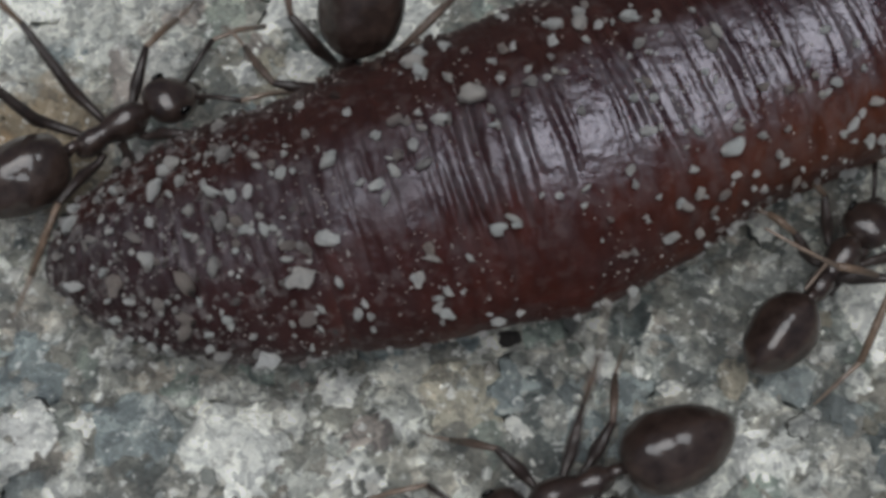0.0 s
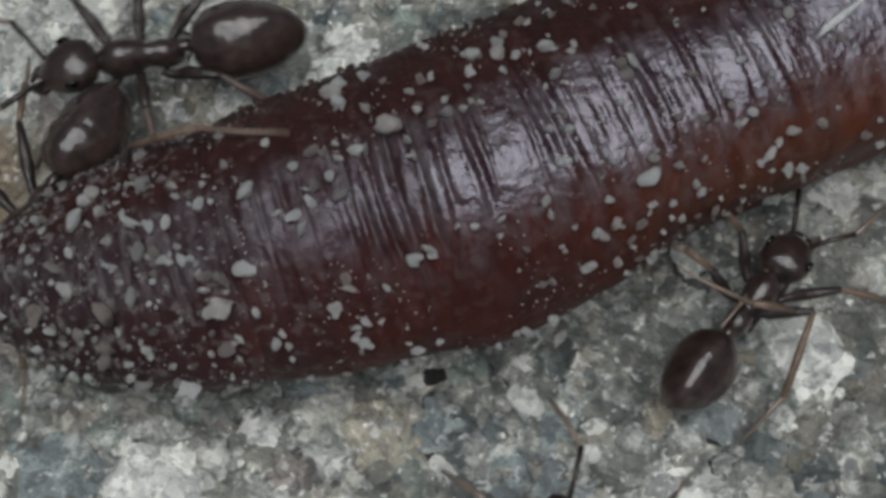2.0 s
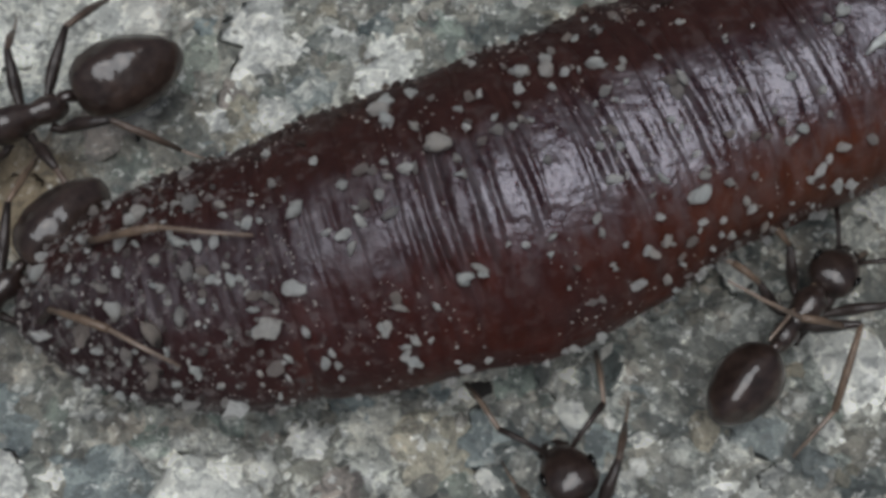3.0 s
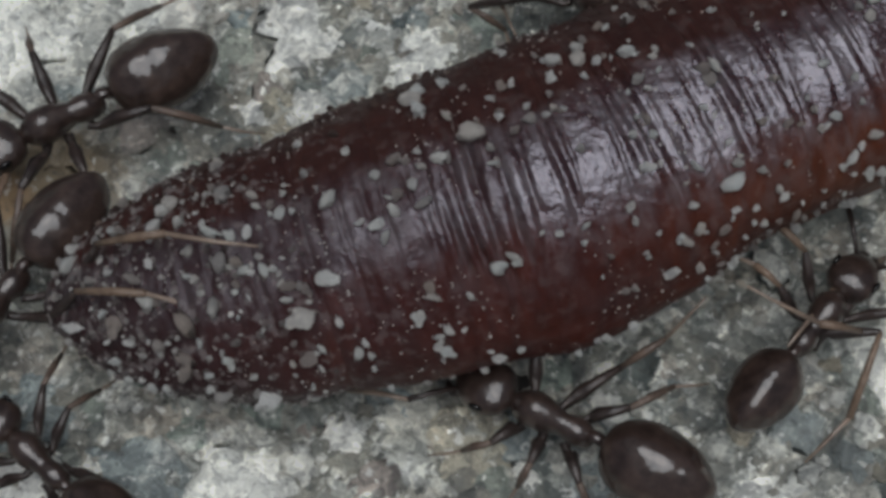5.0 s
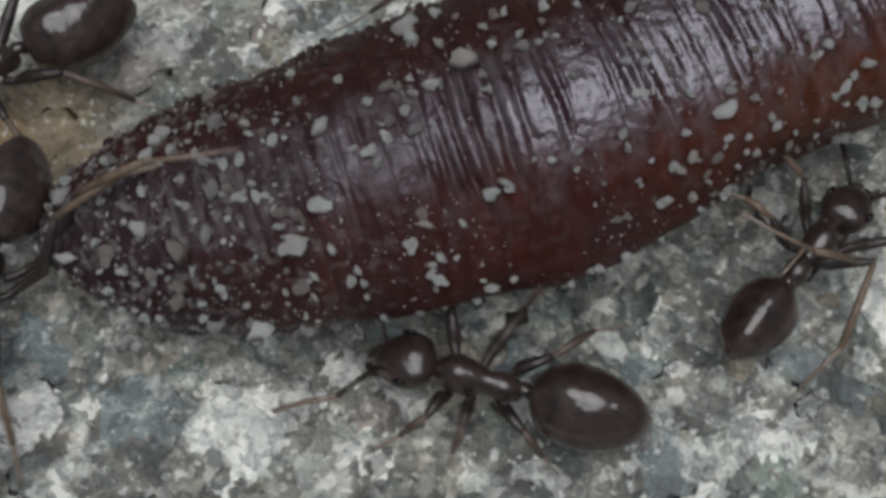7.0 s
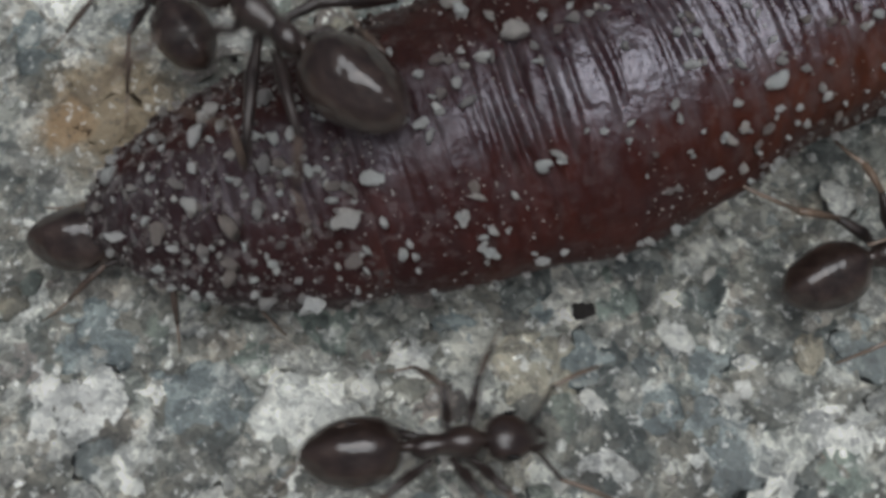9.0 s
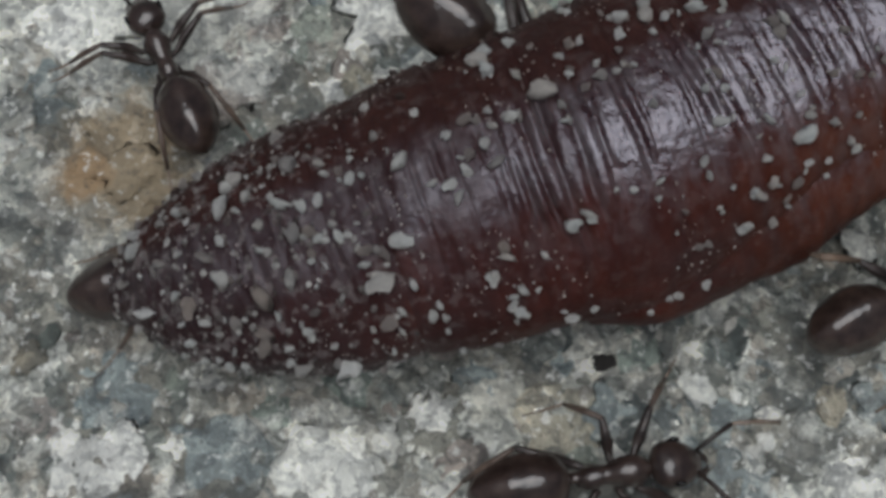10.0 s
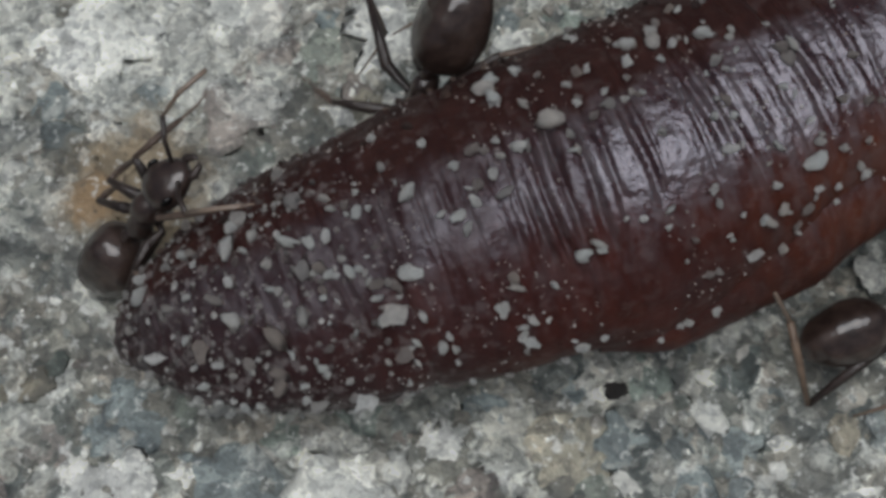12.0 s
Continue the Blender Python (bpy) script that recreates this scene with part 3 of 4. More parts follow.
FLANK_GRAINS = [
    (5.74, 84, 0.1), (6.39, 98, 0.09), (6.61, 92, 0.09), (6.69, 92, 0.11), (6.74, 58, 0.06), (6.94, 68, -0.09), (6.99, 92, 0.16), (7.04, 68, -0.09),
    (7.44, 66, 0.13), (7.76, 70, 0.11), (7.88, 82, 0.07), (7.96, 62, -0.1), (7.98, 66, 0.07), (8.21, 82, 0.1), (8.26, 80, 0.13), (8.76, 102, -0.1),
    (8.91, 24, -0.1), (9.18, 28, -0.1), (9.21, 12, -0.09), (9.33, 30, -0.09), (9.51, 22, 0.06), (9.53, 34, 0.09), (9.61, 34, 0.1), (9.71, 52, 0.09),
    (9.73, 32, 0.14), (9.83, 14, 0.1), (9.83, 50, 0.14), (9.98, 46, 0.09), (10.06, 60, 0.14), (10.13, 22, 0.11), (10.13, 112, 0.11), (10.16, 44,
    0.13), (10.26, 114, 0.16)]
GRAIN_LISTS = (FRONT_TIP_GRAINS, FRONT_REAR_GRAINS, MIDDLE_GRAINS, MIDDLE_REAR_GRAINS, BACK_GRAINS, BACK_REAR_GRAINS, FLANK_GRAINS)
for listed in GRAIN_LISTS:
    for s, degrees, size in listed:
        stick_grain(s, degrees, size)
# lesser grit crusted on the front end and scattered along the back and the lower flank
for _ in range(46):
    stick_grain(3.4 * grain_rng.random() ** 0.75 + 0.15, grain_rng.uniform(-60, 105), grain_rng.choice((0.06, 0.07, 0.08, -0.09, -0.11, -0.13)))
for _ in range(40):
    stick_grain(grain_rng.uniform(5.8, 10.5), grain_rng.gauss(-24, 14), grain_rng.choice((0.05, 0.06, 0.08, -0.08, -0.11)))
for _ in range(26):
    stick_grain(grain_rng.uniform(7.2, 11.0), grain_rng.gauss(62, 16), grain_rng.choice((0.05, 0.06, 0.07, -0.08)))
for _ in range(22):
    stick_grain(grain_rng.uniform(3.0, 11.0), grain_rng.choice((grain_rng.uniform(-50, -5), grain_rng.uniform(86, 108))), grain_rng.choice((0.05, 0.06, -0.08, 0.08)))
for _ in range(26):
    stick_grain(grain_rng.uniform(10.2, 12.6), grain_rng.uniform(-50, 80), grain_rng.choice((0.07, 0.09, -0.11, 0.14)))


def scatter(name, label, rows, material, parent, seed):
    """Many small uneven grains joined into one mesh, from rows of (place, radius)."""
    verts, faces, rng, shapes = [], [], random.Random(seed), []
    for k in range(6):
        bm = lump(seed * 31 + k, 1, 0.5, (1, 0.8, 0.75))
        bm.verts.index_update()
        shapes.append(([v.co.copy() for v in bm.verts], [[v.index for v in f.verts] for f in bm.faces]))
        bm.free()
    for at, r in rows:
        ball, tris = rng.choice(shapes)
        turn = Euler((rng.uniform(0, 6.28), rng.uniform(0, 6.28), rng.uniform(0, 6.28))).to_matrix() * r
        first = len(verts)
        verts += [(at + turn @ p) * MM for p in ball]
        faces += [[first + i for i in t] for t in tris]
    me = bpy.data.meshes.new(name)
    me.from_pydata(verts, [], faces)
    me.materials.append(material)
    return tagged(part(name, me, None, parent), label, kind="stuff")


def worm_scatter(name, label, count, seed, where, sizes, material):
    """Crumbs too small to count, on each length of the worm in turn."""
    rng, rows = random.Random(seed), {}
    for _ in range(count):
        s, deg = where(rng)
        r = rng.uniform(*sizes) * rng.uniform(0.6, 1.0)
        at, n = worm_surface(max(0.08, s), deg)
        holder, pivot = piece_at(s)
        rows.setdefault(holder, []).append((at + n * r * rng.uniform(-0.5, 0.3) - pivot, r))
    for holder, places in rows.items():
        scatter(name, label, places, material, holder, seed)


def clumped(rng):
    """Places that gather in patches along the back and the lower flank."""
    while True:
        s, deg = rng.uniform(1.5, 11.5), rng.uniform(-65, 108)
        if noise.noise(Vector((s * 1.2, deg * 0.03, 4.0))) > rng.uniform(-0.1, 0.5):
            return s, deg


worm_scatter("crust", "grey soil crumbs caked on the skin", 760, 9, lambda g: (3.6 * min(g.random(), g.random() + 0.25) ** 0.8 + 0.1, g.uniform(-75, 112)), (0.022, 0.088), CRUST)
worm_scatter("clod", "dark brown soil clods along the far edge", 210, 12, lambda g: (9.0 * g.random() ** 1.4 + 0.3, -30 - 62 * g.random() ** 0.8), (0.025, 0.13), SOIL)
worm_scatter("dust", "fine pale sand dust", 900, 10, clumped, (0.012, 0.036), TAN_GRAIN)


def build_splinter():
    bm = tube([(-0.36, 0, 0), (-0.15, 0.02, 0.03), (0.1, 0, 0.05), (0.38, -0.02, 0.12)], [0.02, 0.06, 0.05, 0.012], 6)
    at, n = worm_surface(11.15, 14)
    ob = part("splinter", bm, GRAIN, body, "white sliver of stone", at=at + n * 0.05)
    ob.rotation_euler = (0, radians(-14), radians(38))


build_splinter()


# ---- ants ----
def ellipse_profile(x0, x1, radius, n, power=0.5, steps=(), tail=None):
    rows = []
    for k in range(n + 1):
        u = k / n
        x = x0 + (x1 - x0) * (0.5 - 0.5 * math.cos(math.pi * u))
        v = (x - x0) / (x1 - x0)
        r = radius * 1.03 * max(0.004, v ** (tail or power) * (1 - v) ** power * 2 ** (power + (tail or power)))
        for at in steps:
            r *= 1 - 0.016 * math.exp(-((v - at) / 0.010) ** 2)
        rows.append((x, r))
    return rows


def build_ant(label, seed, size=1.0, spread=(48, 96, 142), reach=1.14, feelers=(28, 34), draped=None, shins=None, stout=1.0, belly=1.0):
    """One worker ant, head towards +x, feet at z = 0."""
    rng = random.Random(seed)
    root = tagged(new("ant"), label, "ant", "ants round the earthworm")
    k = size

    def sc(rows):
        return [(x * k, r * k) for x, r in rows]

    gaster = turned(sc(ellipse_profile(-0.84, 0.74, 0.54, 44, 0.40, (0.18, 0.36, 0.58, 0.80), 0.58)), 1.0, 0.9, 32, lambda x: 0.02 * x)
    for v in gaster.verts:
        u = v.co.x / k
        if v.co.z > 0:
            # the back is a rounded keel with a long, level spine
            round_r = max(1e-4, math.hypot(v.co.y, v.co.z / 0.9))
            c, h = abs(v.co.y) / round_r, v.co.z / 0.9 / round_r
            keel = (c ** 1.55 + h ** 1.55) ** (-1 / 1.55)
            level = max(0.25, round_r / (0.54 * k)) ** -0.28
            v.co.y, v.co.z = v.co.y * keel, v.co.z * keel * 1.12 * level
        rumple = Vector((u * 2.4, v.co.y * 2.4 / k, v.co.z * 2.4 / k + seed))
        v.co *= belly * (1 + 0.024 * noise.noise(rumple) + 0.012 * noise.noise(rumple * 3))
    part("gaster", gaster, ANT_GASTER, root, "glossy dark banded abdomen", (-(0.68 + 0.74 * belly) * k, 0, 0.80 * k))
    part("petiole", tube([(-0.74 * k, 0, 0.66 * k), (-0.62 * k, 0, 0.84 * k), (-0.56 * k, 0, 0.86 * k), (-0.46 * k, 0, 0.66 * k)],
                         [0.06 * k, 0.09 * k, 0.09 * k, 0.07 * k], 10), ANT_BLACK, root)
    thorax = turned(sc([(-0.58, 0.05), (-0.54, 0.13), (-0.42, 0.19), (-0.28, 0.205), (-0.15, 0.17), (-0.10, 0.165), (0.0, 0.20), (0.14, 0.25),
                        (0.28, 0.27), (0.42, 0.25), (0.52, 0.18), (0.60, 0.10), (0.64, 0.05)]), 0.95, 1.08, 18, lambda x: 0.72 * k - 0.09 * (x / k) ** 2 + 0.05 * x)
    part("thorax", thorax, ANT_BLACK, root)
    head = turned(sc([(-0.42, 0.04), (-0.40, 0.18), (-0.33, 0.30), (-0.20, 0.37), (-0.05, 0.385), (0.10, 0.35), (0.24, 0.28), (0.34, 0.21), (0.40, 0.13), (0.42, 0.04)]),
                  1.0, 0.74, 22, None)
    nod = rng.uniform(14, 30)
    h = part("head", head, ANT_BLACK, root, "", (1.0 * k, 0, 0.66 * k))
    h.rotation_euler = (0, radians(nod), radians(rng.uniform(-8, 8)))
    for way in (1, -1):
        eye = bmesh.new()
        bmesh.ops.create_icosphere(eye, subdivisions=2, radius=0.085 * k)
        bmesh.ops.scale(eye, vec=(1.25, 0.55, 1.0), verts=eye.verts)
        part("eye", eye, EYE, h, "", (-0.05 * k, way * 0.345 * k, 0.13 * k))
        jaw = tube([(0.30 * k, way * 0.13 * k, -0.03 * k), (0.44 * k, way * 0.16 * k, -0.05 * k), (0.56 * k, way * 0.09 * k, -0.06 * k), (0.60 * k, way * 0.02 * k, -0.06 * k)],
                   [0.07 * k, 0.075 * k, 0.05 * k, 0.012 * k], 8)
        part("mandible", jaw, ANT_LEG, h, "reddish mandible")
        a = radians(feelers[way < 0] + rng.uniform(-8, 8)) * way
        ex, ey = 0.75 * math.cos(a * 1.5), 0.75 * math.sin(a * 1.5)
        fx, fy = ex + 0.85 * math.cos(a * 0.4), ey + 0.85 * math.sin(a * 0.4)
        feeler = part("antenna", tube([(0, 0, 0), (ex * 0.5 * k, ey * 0.5 * k, 0.14 * k), (ex * k, ey * k, 0.18 * k)], [0.035 * k, 0.04 * k, 0.045 * k], 7),
                      ANT_LEG, root, "", (1.27 * k, way * 0.12 * k, 0.64 * k))
        part("funiculus", tube([(ex * k, ey * k, 0.18 * k), ((ex + fx) / 2 * k, (ey + fy) / 2 * k, 0.04 * k), (fx * k, fy * k, -0.28 * k)],
                               [0.032 * k, 0.042 * k, 0.038 * k], 7), ANT_FOOT, feeler, "pale jointed antenna tip")
        for row, (x, angle) in enumerate(zip((0.34, 0.06, -0.24), spread)):
            a = radians(angle + rng.uniform(-9, 9)) * way
            d = Vector((math.cos(a), math.sin(a), 0))
            far = reach * (1.0, 0.95, 1.12)[row] * rng.uniform(0.92, 1.08) * k
            hip = Vector((x * k, way * 0.17 * k, 0.56 * k))
            knee = d * 0.78 * far + Vector((0, 0, 0.44 * k))
            shin = d * 1.38 * far + Vector((0.12 * (1 - row) * k, 0, -0.22 * k))
            toe = d * 1.78 * far + Vector((0.22 * (1 - row) * k, 0, -0.55 * k))
            if draped and (way, row) in draped:
                knee, shin, toe = (Vector((r * math.cos(radians(t)), r * math.sin(radians(t)), z)) for t, r, z in draped[way, row])
                d, far = Vector((knee.x, knee.y, 0)).normalized(), knee.length
            leg = part("leg", tube([(0, 0, 0), d * 0.14 * k + Vector((0, 0, -0.06 * k)), d * 0.36 * far + Vector((0, 0, 0.20 * k)), knee],
                                   [0.075 * k, 0.06 * k, 0.10 * k, 0.05 * k], 8), ANT_LEG, root, "", hip)
            part("tibia", tube([knee, knee.lerp(shin, 0.55) + Vector((0, 0, 0.03 * k)), shin], [0.042 * k, 0.062 * k, 0.036 * k * stout], 8), shins or ANT_SHIN, leg)
            part("tarsus", tube([shin, shin.lerp(toe, 0.5) + Vector((0, 0, -0.04 * k)), toe], [0.024 * k * stout, 0.022 * k * stout, 0.013 * k * stout], 6), ANT_FOOT, leg, "thin tan foot")
    return root


upper_ant = build_ant("dark brown ant walking along the worm's edge", 1)
tip_ant = build_ant("dark brown ant with long tan legs draped over the worm", 2, 0.92, draped={
    (1, 2): ((136, 1.3, 1.6), (132, 2.2, 2.15), (129, 3.3, 2.2)), (1, 1): ((108, 1.2, 1.35), (108, 2.1, 1.65), (108, 3.0, 1.4))}, shins=ANT_TAN, stout=1.5)
side_ant = build_ant("dark brown ant with bent legs close round its abdomen", 3, 0.88, (40, 80, 150), 1.2, draped={
    (1, 2): ((140, 0.68, 0.45), (150, 1.25, 0.85), (146, 2.25, 1.35)), (-1, 1): ((-65, 0.60, 0.40), (-131, 1.12, -0.10), (-153, 1.60, -0.50)),
    (-1, 2): ((-166, 1.79, 0.03), (167, 1.82, 1.00), (150, 2.35, 1.72)), (1, 1): ((110, 0.50, 0.60), (104, 0.90, 0.70), (102, 1.40, 0.50)),
    (1, 0): ((60, 0.55, 0.60), (72, 0.95, 0.80), (80, 1.45, 0.90))}, shins=ANT_TAN, stout=1.6, belly=0.86)
lower_ant = build_ant("dark brown ant with a glossy pointed abdomen on concrete", 5, 0.96, (50, 92, 140), 1.0, draped={
    (-1, 1): ((-125, 0.93, 0.33), (-126, 1.52, 0.63), (-123, 2.10, 1.13)), (-1, 2): ((-143, 0.65, 0.35), (-130, 1.31, 0.10), (-130, 1.87, -0.37)),
    (1, 0): ((62, 0.55, 0.25), (48, 0.85, -0.1), (38, 1.25, -0.5)), (1, 1): ((100, 0.5, 0.28), (96, 0.75, -0.1), (92, 0.95, -0.5)),
    (1, 2): ((128, 0.6, 0.28), (134, 0.9, -0.1), (140, 1.15, -0.5))})
corner_ant = build_ant("dark brown ant tugging at the worm's end", 6, 0.82, reach=0.95)
ridge_ant = build_ant("dark brown ant climbing over the worm's back", 7, 0.90, (55, 100, 150), 1.3, draped={
    (-1, 1): ((-145, 1.43, -0.10), (-133, 0.93, -0.41), (-84, 1.22, -0.68)), (-1, 2): ((-140, 1.10, -0.20), (-112, 0.75, -0.31), (-73, 0.80, -0.40)),
    (1, 1): ((143, 1.65, -0.10), (138, 1.42, 0.45), (118, 1.72, 1.10)), (1, 2): ((129, 1.22, 0.17), (123, 1.58, -0.45), (125, 2.00, -1.20))})

scout_ant = build_ant("small dark brown ant backing over pale concrete", 8, 0.72)
straggler_ant = build_ant("small dark brown ant running over stony concrete", 9, 0.80, (42, 80, 118), draped={
    (1, 2): ((150, 1.00, 0.50), (164, 1.62, 0.10), (172, 2.13, -0.42)), (1, 1): ((110, 0.50, 0.44), (130, 0.95, 0.10), (147, 1.30, -0.42))})

# ---- aggregate stones set in the ground ----
def craggy(seed, squash):
    """A flat aggregate stone with a broken, pitted face and a ragged rim."""
    bm, off = lump(seed, 3, 0.7, squash, 2), Vector((seed * 3.7, seed * 1.9, 0.0))
    for v in bm.verts:
        d = Vector((v.co.x, v.co.y, 0.0))
        ragged = 1 + 0.30 * noise.noise(d * 2.6 + off) + 0.22 * noise.noise(d * 6.0 + off)
        v.co = Vector((v.co.x * ragged, v.co.y * ragged, v.co.z + 0.10 * noise.noise(d * 3.5 + off) + 0.06 * noise.noise(d * 8.0 + off) - 0.30 * min(1.3, d.length) ** 4))
    return bm


STONE_SHAPES = [craggy(100 + k, ((1, 0.8, 0.30), (1, 0.7, 0.26), (0.9, 0.95, 0.3))[k % 3]) for k in range(12)]
STONE_MESHES = {}
for colour, stone_material in STONES.items():
    STONE_MESHES[colour] = [mesh_of("stone", b.copy(), stone_material) for b in STONE_SHAPES]
for b in STONE_SHAPES:
    b.free()
stone_rng = random.Random(21)
PLACED = []


def set_stone(x, y, radius, colour, proud=0.0):
    PLACED.append((x, y, radius))
    ob = part("stone", stone_rng.choice(STONE_MESHES[colour]), None, ground, at=(x, y, ground_height(x, y) - radius * 0.085 + proud))
    ob.rotation_euler = (radians(stone_rng.uniform(-7, 7)), radians(stone_rng.uniform(-7, 7)), stone_rng.uniform(0, 6.28))
    ob.scale = [radius * stone_rng.uniform(1.1, 1.4) for _ in range(2)] + [radius * 0.5]


LOWER_STONES = [
    ("white", -2.64, -2.77, 0.64), ("green", -3.37, -1.92, 0.53), ("blue", -3.60, -2.71, 0.64), ("white", -5.03, -2.69, 0.53), ("white", -5.83, -2.63, 0.38),
    ("white", -4.49, -2.31, 0.27), ("white", -4.61, -3.41, 0.38), ("blue", -5.09, -3.24, 0.28), ("blue", -5.15, -1.48, 0.64), ("green", -4.57, -1.40, 0.38),
    ("tan", 0.07, -2.03, 0.68), ("tan", 0.79, -1.76, 0.42), ("green", 1.35, -1.17, 0.39), ("white", 2.14, -1.51, 0.27), ("pink", -6.34, -1.95, 0.60)]
LOWER_STONES_FAR = [
    ("blue", 1.19, -1.94, 0.38), ("blue", 2.38, -1.96, 0.47), ("blue", 2.70, -2.71, 0.76), ("blue", 1.74, -2.72, 0.53), ("white", 2.66, -3.29, 0.45),
    ("white", 3.80, -2.66, 0.42), ("white", 4.45, -2.98, 0.53), ("tan", 3.88, -1.68, 0.38), ("blue", 4.61, -1.60, 0.45), ("white", 1.08, -3.34, 0.42),
    ("green", 4.10, -3.34, 0.49), ("pink", -0.83, -2.56, 0.30), ("white", -1.27, -1.97, 0.34), ("white", -1.84, -2.28, 0.23), ("blue", -0.6, -1.45, 0.4),
    ("white", 6.03, -1.05, 0.49), ("white", -0.9, -3.1, 0.4), ("green", 0.6, -2.7, 0.45)]
UPPER_STONES = [
    ("white", -6.56, 3.95, 0.83), ("white", -5.41, 3.60, 0.80), ("white", -4.44, 4.43, 0.53), ("pink", -3.86, 4.17, 0.53), ("pink", -3.71, 3.67, 0.34),
    ("pink", -4.13, 2.78, 0.53), ("blue", -5.21, 2.68, 0.57), ("tan", -5.30, 1.45, 0.40), ("tan", -6.10, 1.25, 0.36), ("green", -3.73, 2.05, 0.45),
    ("green", -2.87, 3.54, 0.57), ("white", -1.82, 2.76, 0.27), ("tan", -2.24, 2.41, 0.35)]
UPPER_STONES_FAR = [
    ("tan", -2.29, 2.89, 0.30), ("blue", -1.43, 3.23, 0.42), ("pink", -2.31, 3.14, 0.32), ("white", -0.32, 3.41, 0.64), ("white", -1.79, 4.05, 0.61),
    ("green", 0.56, 4.24, 0.68), ("blue", -2.85, 4.24, 0.22), ("white", -2.51, 2.52, 0.34), ("white", -5.53, 4.24, 0.45), ("blue", -2.57, 2.13, 0.34)]
for listed in (LOWER_STONES, LOWER_STONES_FAR, UPPER_STONES, UPPER_STONES_FAR):
    for colour, x, y, r in listed:
        set_stone(x, y, r, colour)
set_stone(4.4, 0.35, 0.19, "white", 0.15)
# a black pit in the concrete, its dark hollow drawn as a black stone
set_stone(1.0, -1.25, 0.11, "dark", 0.03)
taken = list(PLACED)
for _ in range(4000):
    x, y, r = stone_rng.uniform(-8, 8), stone_rng.choice((stone_rng.uniform(-5, -0.8), stone_rng.uniform(1.3, 6))), stone_rng.choice((0.12, 0.15, 0.19, 0.24, 0.30, 0.38))
    if len(taken) < 290 and all(math.hypot(x - a, y - b) > 0.85 * (r + c) for a, b, c in taken):
        taken.append((x, y, r))
        set_stone(x, y, r, stone_rng.choice(("white", "white", "green", "blue", "tan", "pink")), stone_rng.uniform(-0.01, 0.03))
grit_rng = random.Random(77)
grit_rows = []
for _ in range(1300):
    x, y = grit_rng.uniform(-8, 8), grit_rng.uniform(-5.5, 6)
    if noise.noise(Vector((x * 0.7, y * 0.7, 2.0))) > grit_rng.uniform(-0.5, 0.4):
        r = grit_rng.choice((0.03, 0.04, 0.05, 0.07, 0.09))
        grit_rows.append((Vector((x, y, ground_height(x, y) + r * 0.1)), r))
gravel_rows = []
for _ in range(1500):
    x, y = grit_rng.uniform(-8, 8), grit_rng.uniform(-5, 6)
    r = grit_rng.choice((0.09, 0.11, 0.14, 0.17, 0.21, 0.26))
    if noise.noise(Vector((x * 0.6, y * 0.6, 9.0))) > grit_rng.uniform(-0.7, 0.5):
        gravel_rows.append((Vector((x, y, ground_height(x, y) - r * grit_rng.uniform(0.52, 0.72))), r))
scatter("gravel", "small grey, white and tan chips in the concrete", gravel_rows, GRAVEL, ground, 8)
scatter("grit", "fine pale sand grit worked into the concrete", grit_rows, STONES["white"], ground, 5)


# ---- what moves ----
WORM_ROWS = [
    (0.0, 0.122, -0.069, -0.87), (0.5, 0.163, -0.025, -1.105), (1.0, 0.148, 0.058, -0.877), (1.5, 0.173, 0.073, -1.008), (2.0, 0.144, 0.09, -0.913),
    (2.5, 0.142, 0.036, -0.788), (3.0, 0.112, 0.031, -0.514), (3.2, 0.115, -0.007, -0.377), (4.8, 0.009, 0.046, 0.158), (5.0, 0.006, 0.065, 0.058),
    (5.5, -0.032, 0.047, -0.016), (6.0, 0.0, 0.0, 0.002), (6.5, -0.027, 0.028, -0.259), (7.0, -0.057, 0.082, -0.335), (7.2, -0.066, 0.081, -0.429),
    (8.8, -0.34, 0.25, 0.773), (9.0, -0.347, 0.28, 0.863), (9.5, -0.279, 0.213, 1.346), (10.0, -0.288, 0.253, 1.751), (10.5, -0.264, 0.254, 2.19),
    (11.0, -0.266, 0.274, 2.314), (11.5, -0.318, 0.269, 2.387), (12.0, -0.332, 0.257, 2.589)]
FRONT_TURNS = [(0.0, 0.0), (8.0, 0.0), (9.0, 0.6), (9.5, 2.4), (10.0, 3.7), (10.5, 5.0), (11.0, 5.6), (11.5, 5.9), (12.0, 6.5)]
UNDER_SWELL = [(0.0, 0.0), (8.8, 0.0), (9.5, 0.6), (10.0, 1.0), (10.5, 1.0), (12.0, 1.0)]
